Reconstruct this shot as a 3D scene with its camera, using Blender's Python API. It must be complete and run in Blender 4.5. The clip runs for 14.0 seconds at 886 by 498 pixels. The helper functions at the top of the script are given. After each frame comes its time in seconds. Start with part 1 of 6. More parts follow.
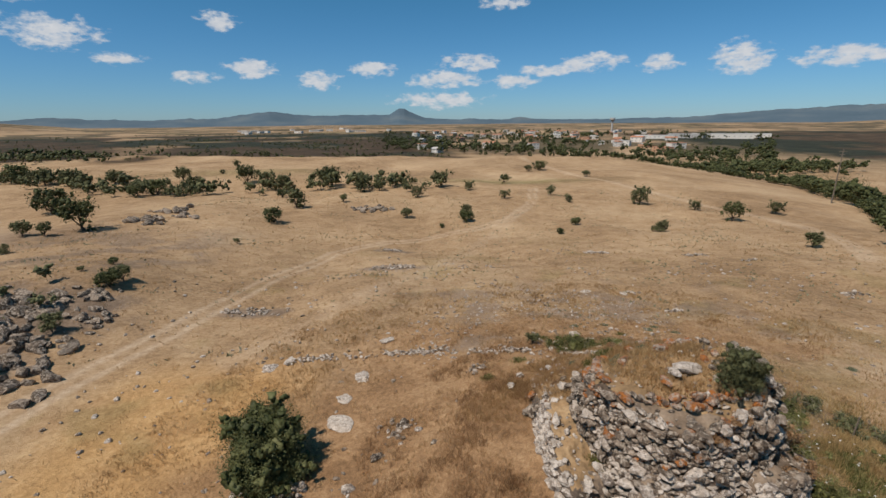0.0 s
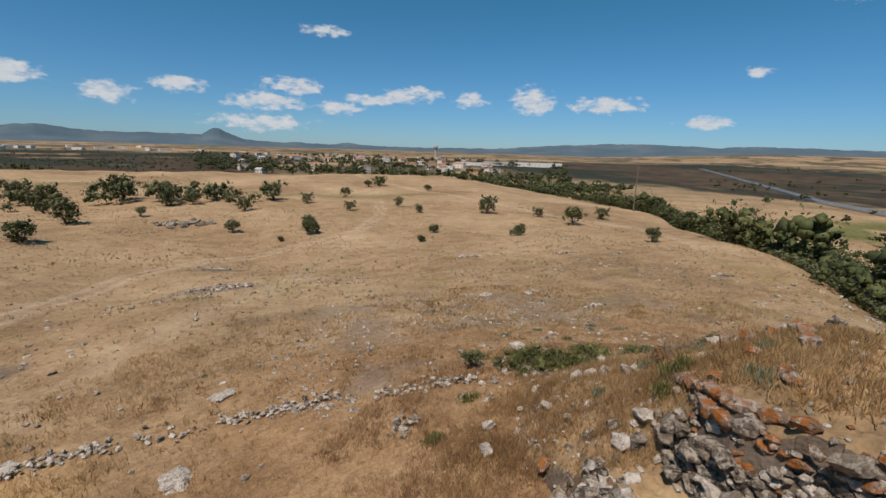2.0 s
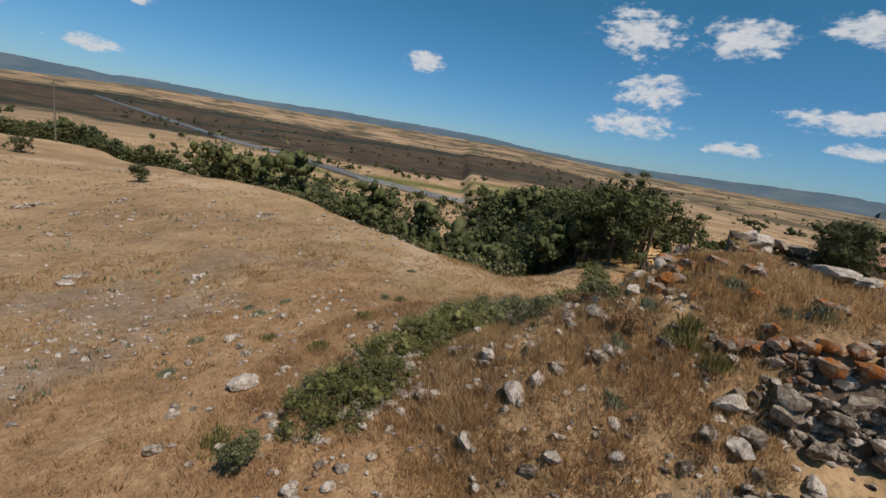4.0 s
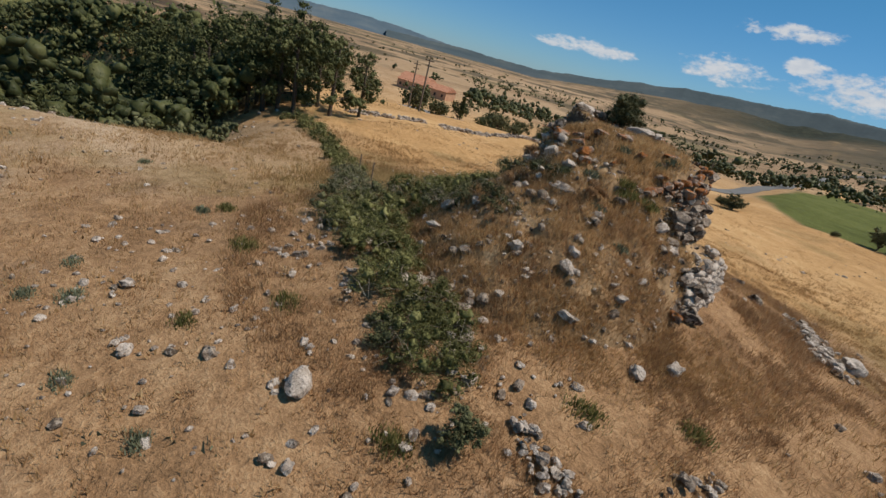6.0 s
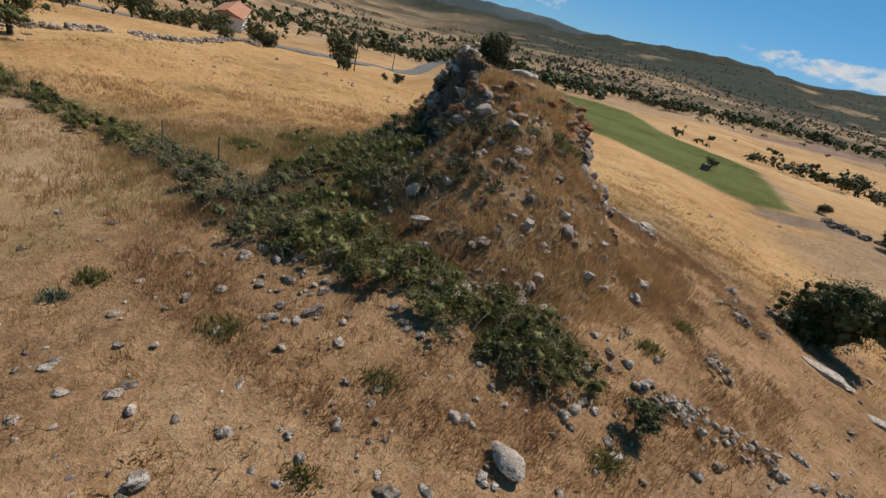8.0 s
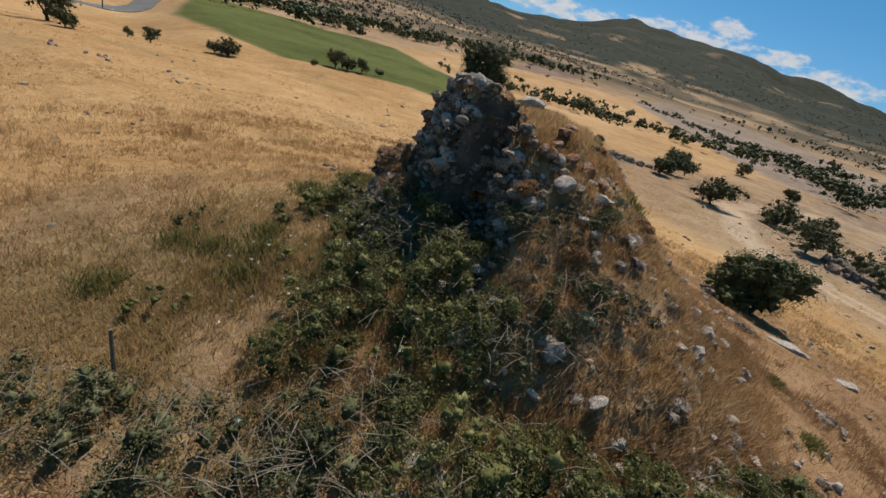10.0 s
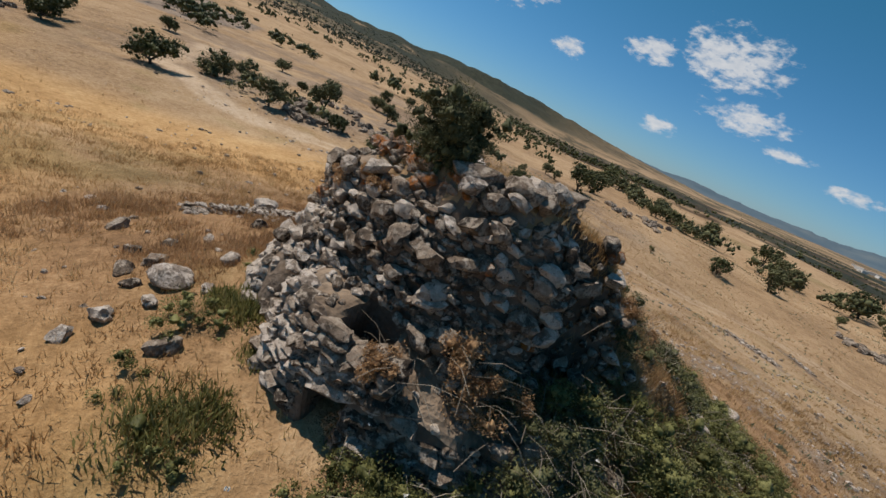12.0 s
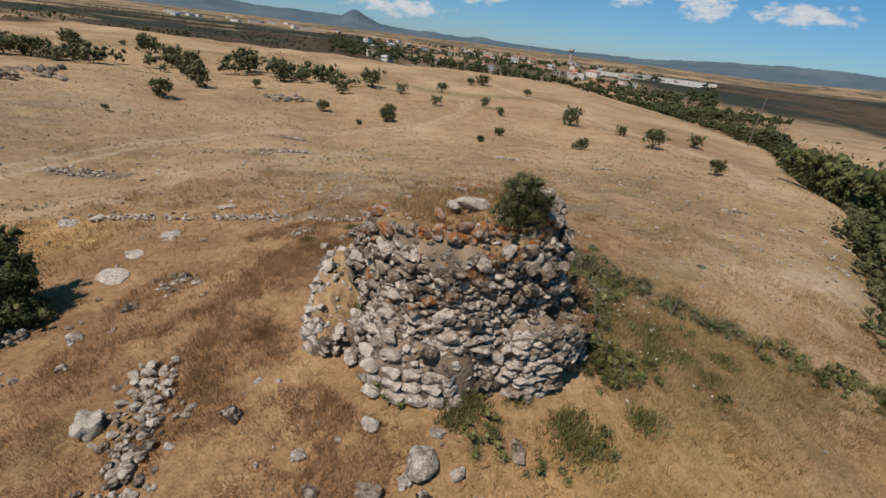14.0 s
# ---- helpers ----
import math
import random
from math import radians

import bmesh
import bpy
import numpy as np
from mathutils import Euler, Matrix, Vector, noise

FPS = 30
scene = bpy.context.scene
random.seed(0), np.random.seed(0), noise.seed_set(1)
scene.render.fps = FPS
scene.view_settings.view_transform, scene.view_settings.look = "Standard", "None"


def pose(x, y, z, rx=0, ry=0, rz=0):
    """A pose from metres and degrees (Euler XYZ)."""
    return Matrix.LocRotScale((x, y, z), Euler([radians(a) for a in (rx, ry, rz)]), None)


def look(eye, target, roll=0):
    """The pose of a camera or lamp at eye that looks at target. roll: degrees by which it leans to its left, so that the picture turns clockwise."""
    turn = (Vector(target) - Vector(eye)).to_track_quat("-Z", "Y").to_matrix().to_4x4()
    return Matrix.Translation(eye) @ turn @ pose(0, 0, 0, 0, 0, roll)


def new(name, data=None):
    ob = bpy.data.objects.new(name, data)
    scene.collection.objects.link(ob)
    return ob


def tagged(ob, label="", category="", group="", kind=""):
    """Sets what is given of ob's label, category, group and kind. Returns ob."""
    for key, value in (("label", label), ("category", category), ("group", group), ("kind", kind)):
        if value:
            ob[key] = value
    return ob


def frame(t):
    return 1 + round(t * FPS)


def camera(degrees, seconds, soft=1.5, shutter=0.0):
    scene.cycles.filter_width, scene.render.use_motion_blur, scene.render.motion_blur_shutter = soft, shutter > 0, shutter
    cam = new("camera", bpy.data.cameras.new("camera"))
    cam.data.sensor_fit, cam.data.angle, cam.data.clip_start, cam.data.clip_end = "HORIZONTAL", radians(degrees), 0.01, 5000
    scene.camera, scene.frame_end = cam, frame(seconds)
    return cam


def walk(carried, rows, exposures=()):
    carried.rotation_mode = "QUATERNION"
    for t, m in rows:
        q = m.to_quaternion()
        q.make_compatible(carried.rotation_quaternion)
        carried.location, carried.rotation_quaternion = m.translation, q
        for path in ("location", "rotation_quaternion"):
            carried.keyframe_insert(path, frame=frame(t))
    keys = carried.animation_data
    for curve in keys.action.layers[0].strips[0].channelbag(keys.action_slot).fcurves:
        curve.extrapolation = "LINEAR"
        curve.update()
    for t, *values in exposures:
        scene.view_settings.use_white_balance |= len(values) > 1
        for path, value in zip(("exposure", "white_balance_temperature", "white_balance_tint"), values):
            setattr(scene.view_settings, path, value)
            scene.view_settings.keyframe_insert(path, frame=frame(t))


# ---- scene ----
import functools

cam = camera(89.0, 14.0)
METRES, EYE, TILT, LEAN, TURN = 80.0, 13.5, -16.0, 0.0, 0.0
PATH = [
    (0, (1.159, 0.824, 12.761), (1.154, 2.746, 12.21), -0.5),
    (0.5, (0.694, 2.763, 11.602), (0.753, 4.692, 11.076), 0.4),
    (1, (0.192, 5.09, 10.367), (0.372, 7.018, 9.867), 2.0),
    (1.5, (-0.256, 7.653, 9.206), (0.137, 9.555, 8.728), 1.4),
    (2, (-0.683, 10.524, 8.184), (0.029, 12.341, 7.748), 1.8),
    (2.5, (-0.972, 13.357, 7.503), (0.114, 14.985, 7.091), 4.7),
    (3, (-1.11, 16.321, 7.049), (0.429, 17.527, 6.63), 6.5),
    (3.5, (-1.067, 19.166, 6.645), (0.777, 19.816, 6.221), 8.6),
    (4, (-0.699, 22.052, 6.375), (1.247, 22.071, 5.913), 9.6),
    (4.2, (-0.487, 23.111, 6.29), (1.438, 22.914, 5.786), 9.5),
    (6.3, (5.07, 31.488, 5.88), (5.925, 29.872, 5.069), 16.1),
    (6.5, (5.877, 31.867, 5.835), (6.598, 30.194, 5.01), 16.4),
    (7, (7.879, 32.344, 5.862), (8.262, 30.579, 5.002), 16.2),
    (7.2, (8.713, 32.383, 5.848), (8.951, 30.596, 4.981), 16.3),
    (9.3, (16.562, 27.642, 6.125), (15.777, 26.02, 5.257), 17.6),
    (9.5, (17.082, 26.602, 6.078), (16.198, 25.027, 5.22), 17.3),
    (10, (18.002, 23.767, 6.099), (16.896, 22.329, 5.257), 17.8),
    (10.5, (18.538, 20.507, 6.195), (17.093, 19.362, 5.421), 24.3),
    (11, (18.594, 17.102, 6.238), (16.829, 16.536, 5.485), 31.0),
    (11.5, (18.06, 13.499, 6.162), (16.182, 13.628, 5.488), 30.1),
    (12, (16.801, 10.02, 6.127), (15.112, 10.871, 5.478), 22.9),
    (12.5, (14.726, 6.852, 6.469), (13.546, 8.301, 5.755), 16.5),
    (13, (12.227, 4.517, 7.099), (11.709, 6.292, 6.337), 15.9),
    (13.5, (9.544, 3.071, 7.909), (9.599, 4.896, 7.093), 14.8),
    (14, (6.791, 2.588, 8.918), (7.042, 4.38, 8.065), 7.2),
]
walk(cam, [(t, look(eye, target, roll)) for t, eye, target, roll in PATH])

# ---- world and sun ----
SUN_AZ, SUN_EL = 230.0, 59.0        # compass bearing and height of the sun, degrees
scene.view_settings.exposure = 0.0

# bearing, height, half width, half height of each cloud, degrees
CLOUDS_NORTH = (
    (-38.9, 8.1, 4.3, 1.3), (-24.2, 10.2, 2.1, 0.9), (-21.5, 5.6, 2.9, 0.9), (-33.6, 6.0, 2.1, 0.6), (-27.2, 4.5, 2.7, 0.6), (-14.7, 4.5, 2.6, 1.0),
    (-8.2, 5.8, 2.9, 0.9), (3.1, 6.4, 3.6, 1.0), (0.4, 4.6, 4.6, 1.0), (8.1, 4.2, 3.2, 0.8), (-0.3, 2.3, 5.7, 0.9), (12.3, 5.3, 3.9, 0.6),
    (17.2, 6.1, 3.4, 0.9), (24.1, 5.7, 2.1, 0.9), (31.8, 5.8, 2.7, 1.6), (39.7, 5.4, 4.3, 1.0), (7.0, 12.5, 2.5, 0.6))
CLOUDS_EAST = (
    (61.8, 16.1, 2.9, 2.1), (83.9, 8.6, 2.5, 1.1), (50.2, 3.4, 2.5, 0.7), (54.4, 8.5, 1.3, 0.6), (107.2, 14.6, 4.3, 2.3), (109.9, 8.9, 3.9, 1.8),
    (108.7, 5.2, 5.0, 1.3), (117.4, 14.7, 4.3, 1.8), (129.1, 15.5, 5.7, 1.4), (128.9, 7.7, 6.4, 1.1), (119.2, 4.0, 3.2, 0.7), (129.2, 5.1, 2.5, 0.7))
CLOUDS_SOUTH = (
    (175.2, 6.5, 1.8, 0.9), (172.8, 9.2, 4.3, 0.7), (185.8, 8.0, 2.9, 0.9), (184.4, 10.1, 2.5, 0.7), (182.8, 5.4, 7.8, 1.6), (168.8, 4.9, 4.3, 1.2),
    (154.3, 4.0, 5.7, 0.7), (-124.9, 6.4, 6.4, 1.0), (-121.3, 7.9, 2.0, 0.9), (-138.7, 5.6, 9.8, 1.0), (-116.1, 6.6, 2.9, 0.7))
CLOUDS_WEST = (
    (-90.7, 14.0, 8.0, 3.0), (-100.6, 11.1, 2.9, 1.4), (-82.8, 16.8, 5.2, 2.6), (-78.2, 10.5, 5.2, 2.1), (-96.5, 6.6, 2.5, 1.0), (-82.7, 5.7, 2.0, 0.7),
    (-110.9, 5.5, 4.3, 1.0), (-70.0, 13.0, 7.0, 2.6), (-75.0, 11.2, 4.0, 1.6), (-70.5, 18.2, 6.0, 2.2), (-57.5, 16.8, 3.0, 1.8), (-42.9, 12.7, 5.4, 2.6), (-39.3, 7.7, 2.9, 1.1), (-50.3, 11.1, 2.9, 1.1), (-46.6, 4.5, 2.1, 0.9),
    (-58.9, 8.6, 1.8, 0.9))


def build_world():
    world = bpy.data.worlds.new("sky")
    scene.world = world
    world.use_nodes = True
    nt = world.node_tree
    nodes, links = nt.nodes, nt.links
    nodes.clear()

    def m(op, a, b=None, c=None):
        n = nodes.new("ShaderNodeMath")
        n.operation = op
        for i, v in enumerate((a, b, c)):
            if v is None:
                continue
            if isinstance(v, (int, float)):
                n.inputs[i].default_value = v
            else:
                links.new(v, n.inputs[i])
        return n.outputs[0]

    sky = nodes.new("ShaderNodeTexSky")
    sky.sky_type, sky.sun_disc = "NISHITA", False
    sky.sun_elevation, sky.sun_rotation = radians(SUN_EL), radians(SUN_AZ)
    sky.altitude, sky.air_density, sky.dust_density, sky.ozone_density = 300, 1.0, 0.1, 1.5
    tc = nodes.new("ShaderNodeTexCoord")
    sep = nodes.new("ShaderNodeSeparateXYZ")
    links.new(tc.outputs["Generated"], sep.inputs[0])
    az = m("MULTIPLY", m("ARCTAN2", sep.outputs[0], sep.outputs[1]), 57.2958)
    el = m("MULTIPLY", m("ARCSINE", sep.outputs[2]), 57.2958)
    # ragged edges: noise stretched along the horizon
    mp = nodes.new("ShaderNodeMapping")
    mp.inputs["Scale"].default_value = (1, 1, 2.2)
    links.new(tc.outputs["Generated"], mp.inputs[0])
    nz = nodes.new("ShaderNodeTexNoise")
    nz.inputs["Scale"].default_value, nz.inputs["Detail"].default_value, nz.inputs["Roughness"].default_value = 34, 7, 0.6
    links.new(mp.outputs[0], nz.inputs[0])
    total = None
    for a, e, w, h in CLOUDS_NORTH + CLOUDS_EAST + CLOUDS_SOUTH + CLOUDS_WEST:
        da = m("MULTIPLY", m("WRAP", m("SUBTRACT", az, a), 180.0, -180.0), 1 / (w * 1.15))
        de = m("MULTIPLY", m("SUBTRACT", el, e), 1 / (h * 1.25))
        r = m("SUBTRACT", 1.0, m("MULTIPLY_ADD", da, da, m("MULTIPLY", de, de)))
        total = r if total is None else m("MAXIMUM", total, r)
    body = m("ADD", m("MAXIMUM", total, -3.0), m("MULTIPLY_ADD", nz.outputs[0], 3.6, -2.05))
    ramp = nodes.new("ShaderNodeMapRange")
    ramp.interpolation_type = "SMOOTHSTEP"
    ramp.inputs["From Min"].default_value, ramp.inputs["From Max"].default_value = -0.12, 0.85
    links.new(body, ramp.inputs[0])
    # lit tops, greyer bellies
    nz2 = nodes.new("ShaderNodeTexNoise")
    nz2.inputs["Scale"].default_value, nz2.inputs["Detail"].default_value = 60, 5
    links.new(mp.outputs[0], nz2.inputs[0])
    white = nodes.new("ShaderNodeMix")
    white.data_type = "RGBA"
    white.inputs["A"].default_value, white.inputs["B"].default_value = (5.4, 6.0, 6.9, 1), (9.2, 9.0, 8.8, 1)
    links.new(nz2.outputs[0], white.inputs["Factor"])
    mix = nodes.new("ShaderNodeMix")
    mix.data_type = "RGBA"
    links.new(m("MULTIPLY", ramp.outputs[0], 0.92), mix.inputs["Factor"])
    deep = nodes.new("ShaderNodeMix")           # a clear, dry summer sky
    deep.data_type, deep.blend_type = "RGBA", "MULTIPLY"
    deep.inputs["Factor"].default_value = 1.0
    tint = nodes.new("ShaderNodeMix")
    tint.data_type = "RGBA"
    tint.inputs["A"].default_value, tint.inputs["B"].default_value = (0.40, 0.645, 1.03, 1), (0.25, 0.79, 0.87, 1)
    links.new(m("MINIMUM", m("MAXIMUM", m("MULTIPLY", sep.outputs[2], 2.6), 0.0), 1.0), tint.inputs["Factor"])
    links.new(tint.outputs["Result"], deep.inputs["B"])
    links.new(sky.outputs[0], deep.inputs["A"])
    links.new(deep.outputs["Result"], mix.inputs["A"])
    links.new(white.outputs["Result"], mix.inputs["B"])
    bg = nodes.new("ShaderNodeBackground")
    bg.inputs["Strength"].default_value = 0.083
    links.new(mix.outputs["Result"], bg.inputs["Color"])
    out = nodes.new("ShaderNodeOutputWorld")
    links.new(bg.outputs[0], out.inputs[0])


build_world()
sun = new("sun", bpy.data.lights.new("sun", "SUN"))
sun.data.energy, sun.data.angle, sun.data.color = 4.45, radians(0.53), (1.0, 0.895, 0.79)
SUN_DIR = Vector((math.sin(radians(SUN_AZ)) * math.cos(radians(SUN_EL)), math.cos(radians(SUN_AZ)) * math.cos(radians(SUN_EL)), math.sin(radians(SUN_EL))))
sun.matrix_world = look((0, 0, 60), Vector((0, 0, 60)) - SUN_DIR)


# ---- materials ----
def ramp_node(nodes, stops):
    n = nodes.new("ShaderNodeValToRGB")
    e = n.color_ramp.elements
    e[0].position, e[0].color = stops[0][0], (*stops[0][1], 1)
    e[1].position, e[1].color = stops[-1][0], (*stops[-1][1], 1)
    for p, c in stops[1:-1]:
        e.new(p).color = (*c, 1)
    return n


def plain(name, colours, scale=4.0, rough=0.85, bump=0.3, fine=30.0, island=0.0, each=0.0, metal=0.0, sheen=0.0, leaf=0.0, coords="Object"):
    """A material of mottled colour: noise at two scales, a bump, and variation from piece to piece."""
    mat = bpy.data.materials.new(name)
    mat.use_nodes = True
    nt = mat.node_tree
    nodes, links = nt.nodes, nt.links
    bsdf = nodes["Principled BSDF"]
    tc = nodes.new("ShaderNodeTexCoord")
    n1, n2 = nodes.new("ShaderNodeTexNoise"), nodes.new("ShaderNodeTexNoise")
    n1.inputs["Scale"].default_value, n1.inputs["Detail"].default_value = scale, 5
    n2.inputs["Scale"].default_value, n2.inputs["Detail"].default_value = fine, 4
    src = nodes.new("ShaderNodeNewGeometry").outputs["Position"] if coords == "World" else tc.outputs[coords]
    for n in (n1, n2):
        links.new(src, n.inputs[0])
    mean = nodes.new("ShaderNodeMath")
    mean.operation = "MULTIPLY_ADD"
    links.new(n2.outputs[0], mean.inputs[0])
    mean.inputs[1].default_value = 0.45
    half = nodes.new("ShaderNodeMath")
    half.operation = "MULTIPLY_ADD"
    links.new(n1.outputs[0], half.inputs[0])
    half.inputs[1].default_value, half.inputs[2].default_value = 1.35, -0.4
    links.new(half.outputs[0], mean.inputs[2])
    value = mean.outputs[0]
    for amount, node, socket in ((island, "ShaderNodeNewGeometry", "Random Per Island"), (each, "ShaderNodeObjectInfo", "Random")):
        if amount:
            g = nodes.new(node)
            k = nodes.new("ShaderNodeMath")
            k.operation = "MULTIPLY_ADD"
            links.new(g.outputs[socket], k.inputs[0])
            k.inputs[1].default_value = amount
            links.new(value, k.inputs[2])
            s = nodes.new("ShaderNodeMath")
            s.operation = "SUBTRACT"
            links.new(k.outputs[0], s.inputs[0])
            s.inputs[1].default_value = amount / 2
            value = s.outputs[0]
    step_ = 1.0 / max(1, len(colours) - 1)
    r = ramp_node(nodes, [(0.15 + 0.7 * i * step_, c) for i, c in enumerate(colours)])
    links.new(value, r.inputs[0])
    links.new(r.outputs[0], bsdf.inputs["Base Color"])
    bsdf.inputs["Roughness"].default_value, bsdf.inputs["Metallic"].default_value = rough, metal
    bsdf.inputs["Specular IOR Level"].default_value = 0.25
    if leaf:
        bsdf.inputs["Subsurface Weight"].default_value = 0.0
        tr = nodes.new("ShaderNodeBsdfTranslucent")
        links.new(r.outputs[0], tr.inputs[0])
        mx = nodes.new("ShaderNodeMixShader")
        mx.inputs[0].default_value = leaf
        links.new(bsdf.outputs[0], mx.inputs[1])
        links.new(tr.outputs[0], mx.inputs[2])
        links.new(mx.outputs[0], nodes["Material Output"].inputs[0])
    if bump:
        b = nodes.new("ShaderNodeBump")
        b.inputs["Strength"].default_value, b.inputs["Distance"].default_value = bump, 0.05
        links.new(n2.outputs[0], b.inputs["Height"])
        links.new(b.outputs[0], bsdf.inputs["Normal"])
    return mat


def stone_material(name, base, pale, orange):
    """Weathered basalt: grey body, pale lichen crust, and orange lichen in patches."""
    mat = plain(name, base, scale=4.5, rough=0.92, bump=0.9, fine=34, each=0.45, island=0.5, coords="World")
    coarse = mat.node_tree.nodes.new("ShaderNodeTexNoise")
    coarse.inputs["Scale"].default_value, coarse.inputs["Detail"].default_value, coarse.inputs["Roughness"].default_value = 11, 6, 0.7
    knobs = mat.node_tree.nodes["Bump"]
    knobs.inputs["Distance"].default_value = 0.09
    mat.node_tree.links.new(mat.node_tree.nodes.new("ShaderNodeNewGeometry").outputs["Position"], coarse.inputs[0])
    mat.node_tree.links.new(coarse.outputs[0], knobs.inputs["Height"])
    nt = mat.node_tree
    nodes, links = nt.nodes, nt.links
    bsdf = nodes["Principled BSDF"]
    old = bsdf.inputs["Base Color"].links[0].from_socket
    pos = nodes.new("ShaderNodeNewGeometry").outputs["Position"]
    for colour, scale, low, high in ((pale, 6.5, 0.49, 0.58), (orange, 3.4, 0.62, 0.70), ((0.035, 0.028, 0.022), 15.0, 0.57, 0.66)):
        if colour is None:
            continue
        if name == "lichen_stone" and colour is orange:
            low, high = 0.46, 0.56
        n = nodes.new("ShaderNodeTexNoise")
        n.inputs["Scale"].default_value, n.inputs["Detail"].default_value, n.inputs["Roughness"].default_value = scale, 8, 0.7
        links.new(pos, n.inputs[0])
        mr = nodes.new("ShaderNodeMapRange")
        mr.inputs["From Min"].default_value, mr.inputs["From Max"].default_value = low, high
        links.new(n.outputs[0], mr.inputs[0])
        mix = nodes.new("ShaderNodeMix")
        mix.data_type = "RGBA"
        links.new(mr.outputs[0], mix.inputs["Factor"])
        links.new(old, mix.inputs["A"])
        mix.inputs["B"].default_value = (*colour, 1)
        old = mix.outputs["Result"]
    links.new(old, bsdf.inputs["Base Color"])
    return mat


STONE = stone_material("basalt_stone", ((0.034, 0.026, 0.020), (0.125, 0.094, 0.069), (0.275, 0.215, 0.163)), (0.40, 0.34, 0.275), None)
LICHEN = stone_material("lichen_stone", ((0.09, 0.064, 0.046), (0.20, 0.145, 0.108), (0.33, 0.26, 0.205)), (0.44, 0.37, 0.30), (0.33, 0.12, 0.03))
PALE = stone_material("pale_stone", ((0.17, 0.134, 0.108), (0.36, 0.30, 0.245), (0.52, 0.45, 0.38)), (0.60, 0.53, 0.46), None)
RUBBLE = plain("rubble_earth", ((0.06, 0.045, 0.034), (0.14, 0.105, 0.078), (0.24, 0.185, 0.14)), scale=1.6, bump=0.8, fine=12, rough=0.95, coords="World")
GRASSY = plain("grassy_rubble", ((0.13, 0.085, 0.045), (0.29, 0.19, 0.10), (0.44, 0.31, 0.175)), scale=1.1, bump=0.8, fine=9, rough=0.95, coords="World")
DRY_EARTH = plain("dry_earth", ((0.11, 0.08, 0.056), (0.20, 0.148, 0.104), (0.32, 0.245, 0.175)), scale=1.4, bump=0.8, fine=10, rough=0.95, coords="World")
BARK = plain("bark", ((0.05, 0.038, 0.028), (0.12, 0.095, 0.07)), scale=6, bump=0.6)
OLIVE = plain("olive_leaves", ((0.048, 0.052, 0.022), (0.105, 0.110, 0.048), (0.19, 0.19, 0.092)), scale=0.9, fine=4, island=0.5, each=0.25, bump=0.6, rough=0.7, leaf=0.15)
OAK = plain("oak_leaves", ((0.030, 0.038, 0.013), (0.068, 0.078, 0.027), (0.135, 0.14, 0.055)), scale=0.9, fine=5, island=0.5, each=0.35, bump=0.8, rough=0.6, leaf=0.15)
HILLWOOD = plain("hill_evergreens", ((0.022, 0.031, 0.020), (0.045, 0.056, 0.036), (0.08, 0.088, 0.058)), scale=0.02, fine=0.1, island=0.4, bump=0, rough=0.8, coords="World")
PINE = plain("pine_needles", ((0.034, 0.043, 0.014), (0.076, 0.088, 0.03), (0.14, 0.145, 0.055)), scale=0.6, fine=5, island=0.5, each=0.3, bump=0.8, rough=0.7, leaf=0.1)
BRAMBLE = plain("bramble_leaves", ((0.068, 0.070, 0.023), (0.165, 0.168, 0.056), (0.29, 0.285, 0.112)), scale=0.7, fine=5, island=0.6, each=0.3, bump=0.6, rough=0.6, leaf=0.32)
GREYBUSH = plain("dry_twigs", ((0.09, 0.076, 0.058), (0.17, 0.145, 0.112), (0.26, 0.225, 0.175)), scale=0.8, fine=6, island=0.6, bump=0)
BROWNBUSH = plain("dead_scrub", ((0.23, 0.132, 0.066), (0.38, 0.232, 0.12), (0.54, 0.36, 0.20)), scale=0.8, fine=6, island=0.6, bump=0, leaf=0.42)
STRAW = plain("dry_grass", ((0.28, 0.165, 0.072), (0.45, 0.29, 0.135), (0.62, 0.45, 0.245)), scale=0.25, fine=2, island=0.5, bump=0, leaf=0.52, coords="World")
WEEDGRASS = plain("brown_green_weeds", ((0.25, 0.182, 0.075), (0.43, 0.305, 0.138), (0.60, 0.44, 0.22)), scale=0.3, fine=2, island=0.6, bump=0, leaf=0.45, coords="World")
FLOWER = plain("white_petals", ((0.62, 0.62, 0.58), (0.78, 0.78, 0.74)), bump=0)
FRESH = plain("green_weeds", ((0.10, 0.105, 0.032), (0.20, 0.195, 0.068), (0.36, 0.31, 0.13)), scale=0.5, fine=4, island=0.8, bump=0, leaf=0.42)
SAGE = plain("grey_green_weeds", ((0.11, 0.13, 0.075), (0.20, 0.22, 0.14), (0.30, 0.32, 0.22)), scale=0.5, fine=4, island=0.5, bump=0, leaf=0.2)
PLASTER = plain("plaster", ((0.62, 0.58, 0.52), (0.74, 0.71, 0.66)), scale=0.5, fine=5, bump=0.1)
OCHRE = plain("ochre_plaster", ((0.42, 0.24, 0.15), (0.55, 0.34, 0.22)), scale=0.5, fine=5, bump=0.1)
TERRACOTTA = plain("terracotta_tiles", ((0.27, 0.12, 0.07), (0.42, 0.20, 0.12), (0.52, 0.29, 0.19)), scale=1.0, fine=8, bump=0.4)
DARKGLASS = plain("dark_window", ((0.02, 0.022, 0.025), (0.05, 0.055, 0.06)), rough=0.2, bump=0)
CONCRETE = plain("concrete", ((0.36, 0.35, 0.33), (0.50, 0.48, 0.45)), scale=0.6, fine=6, bump=0.1)
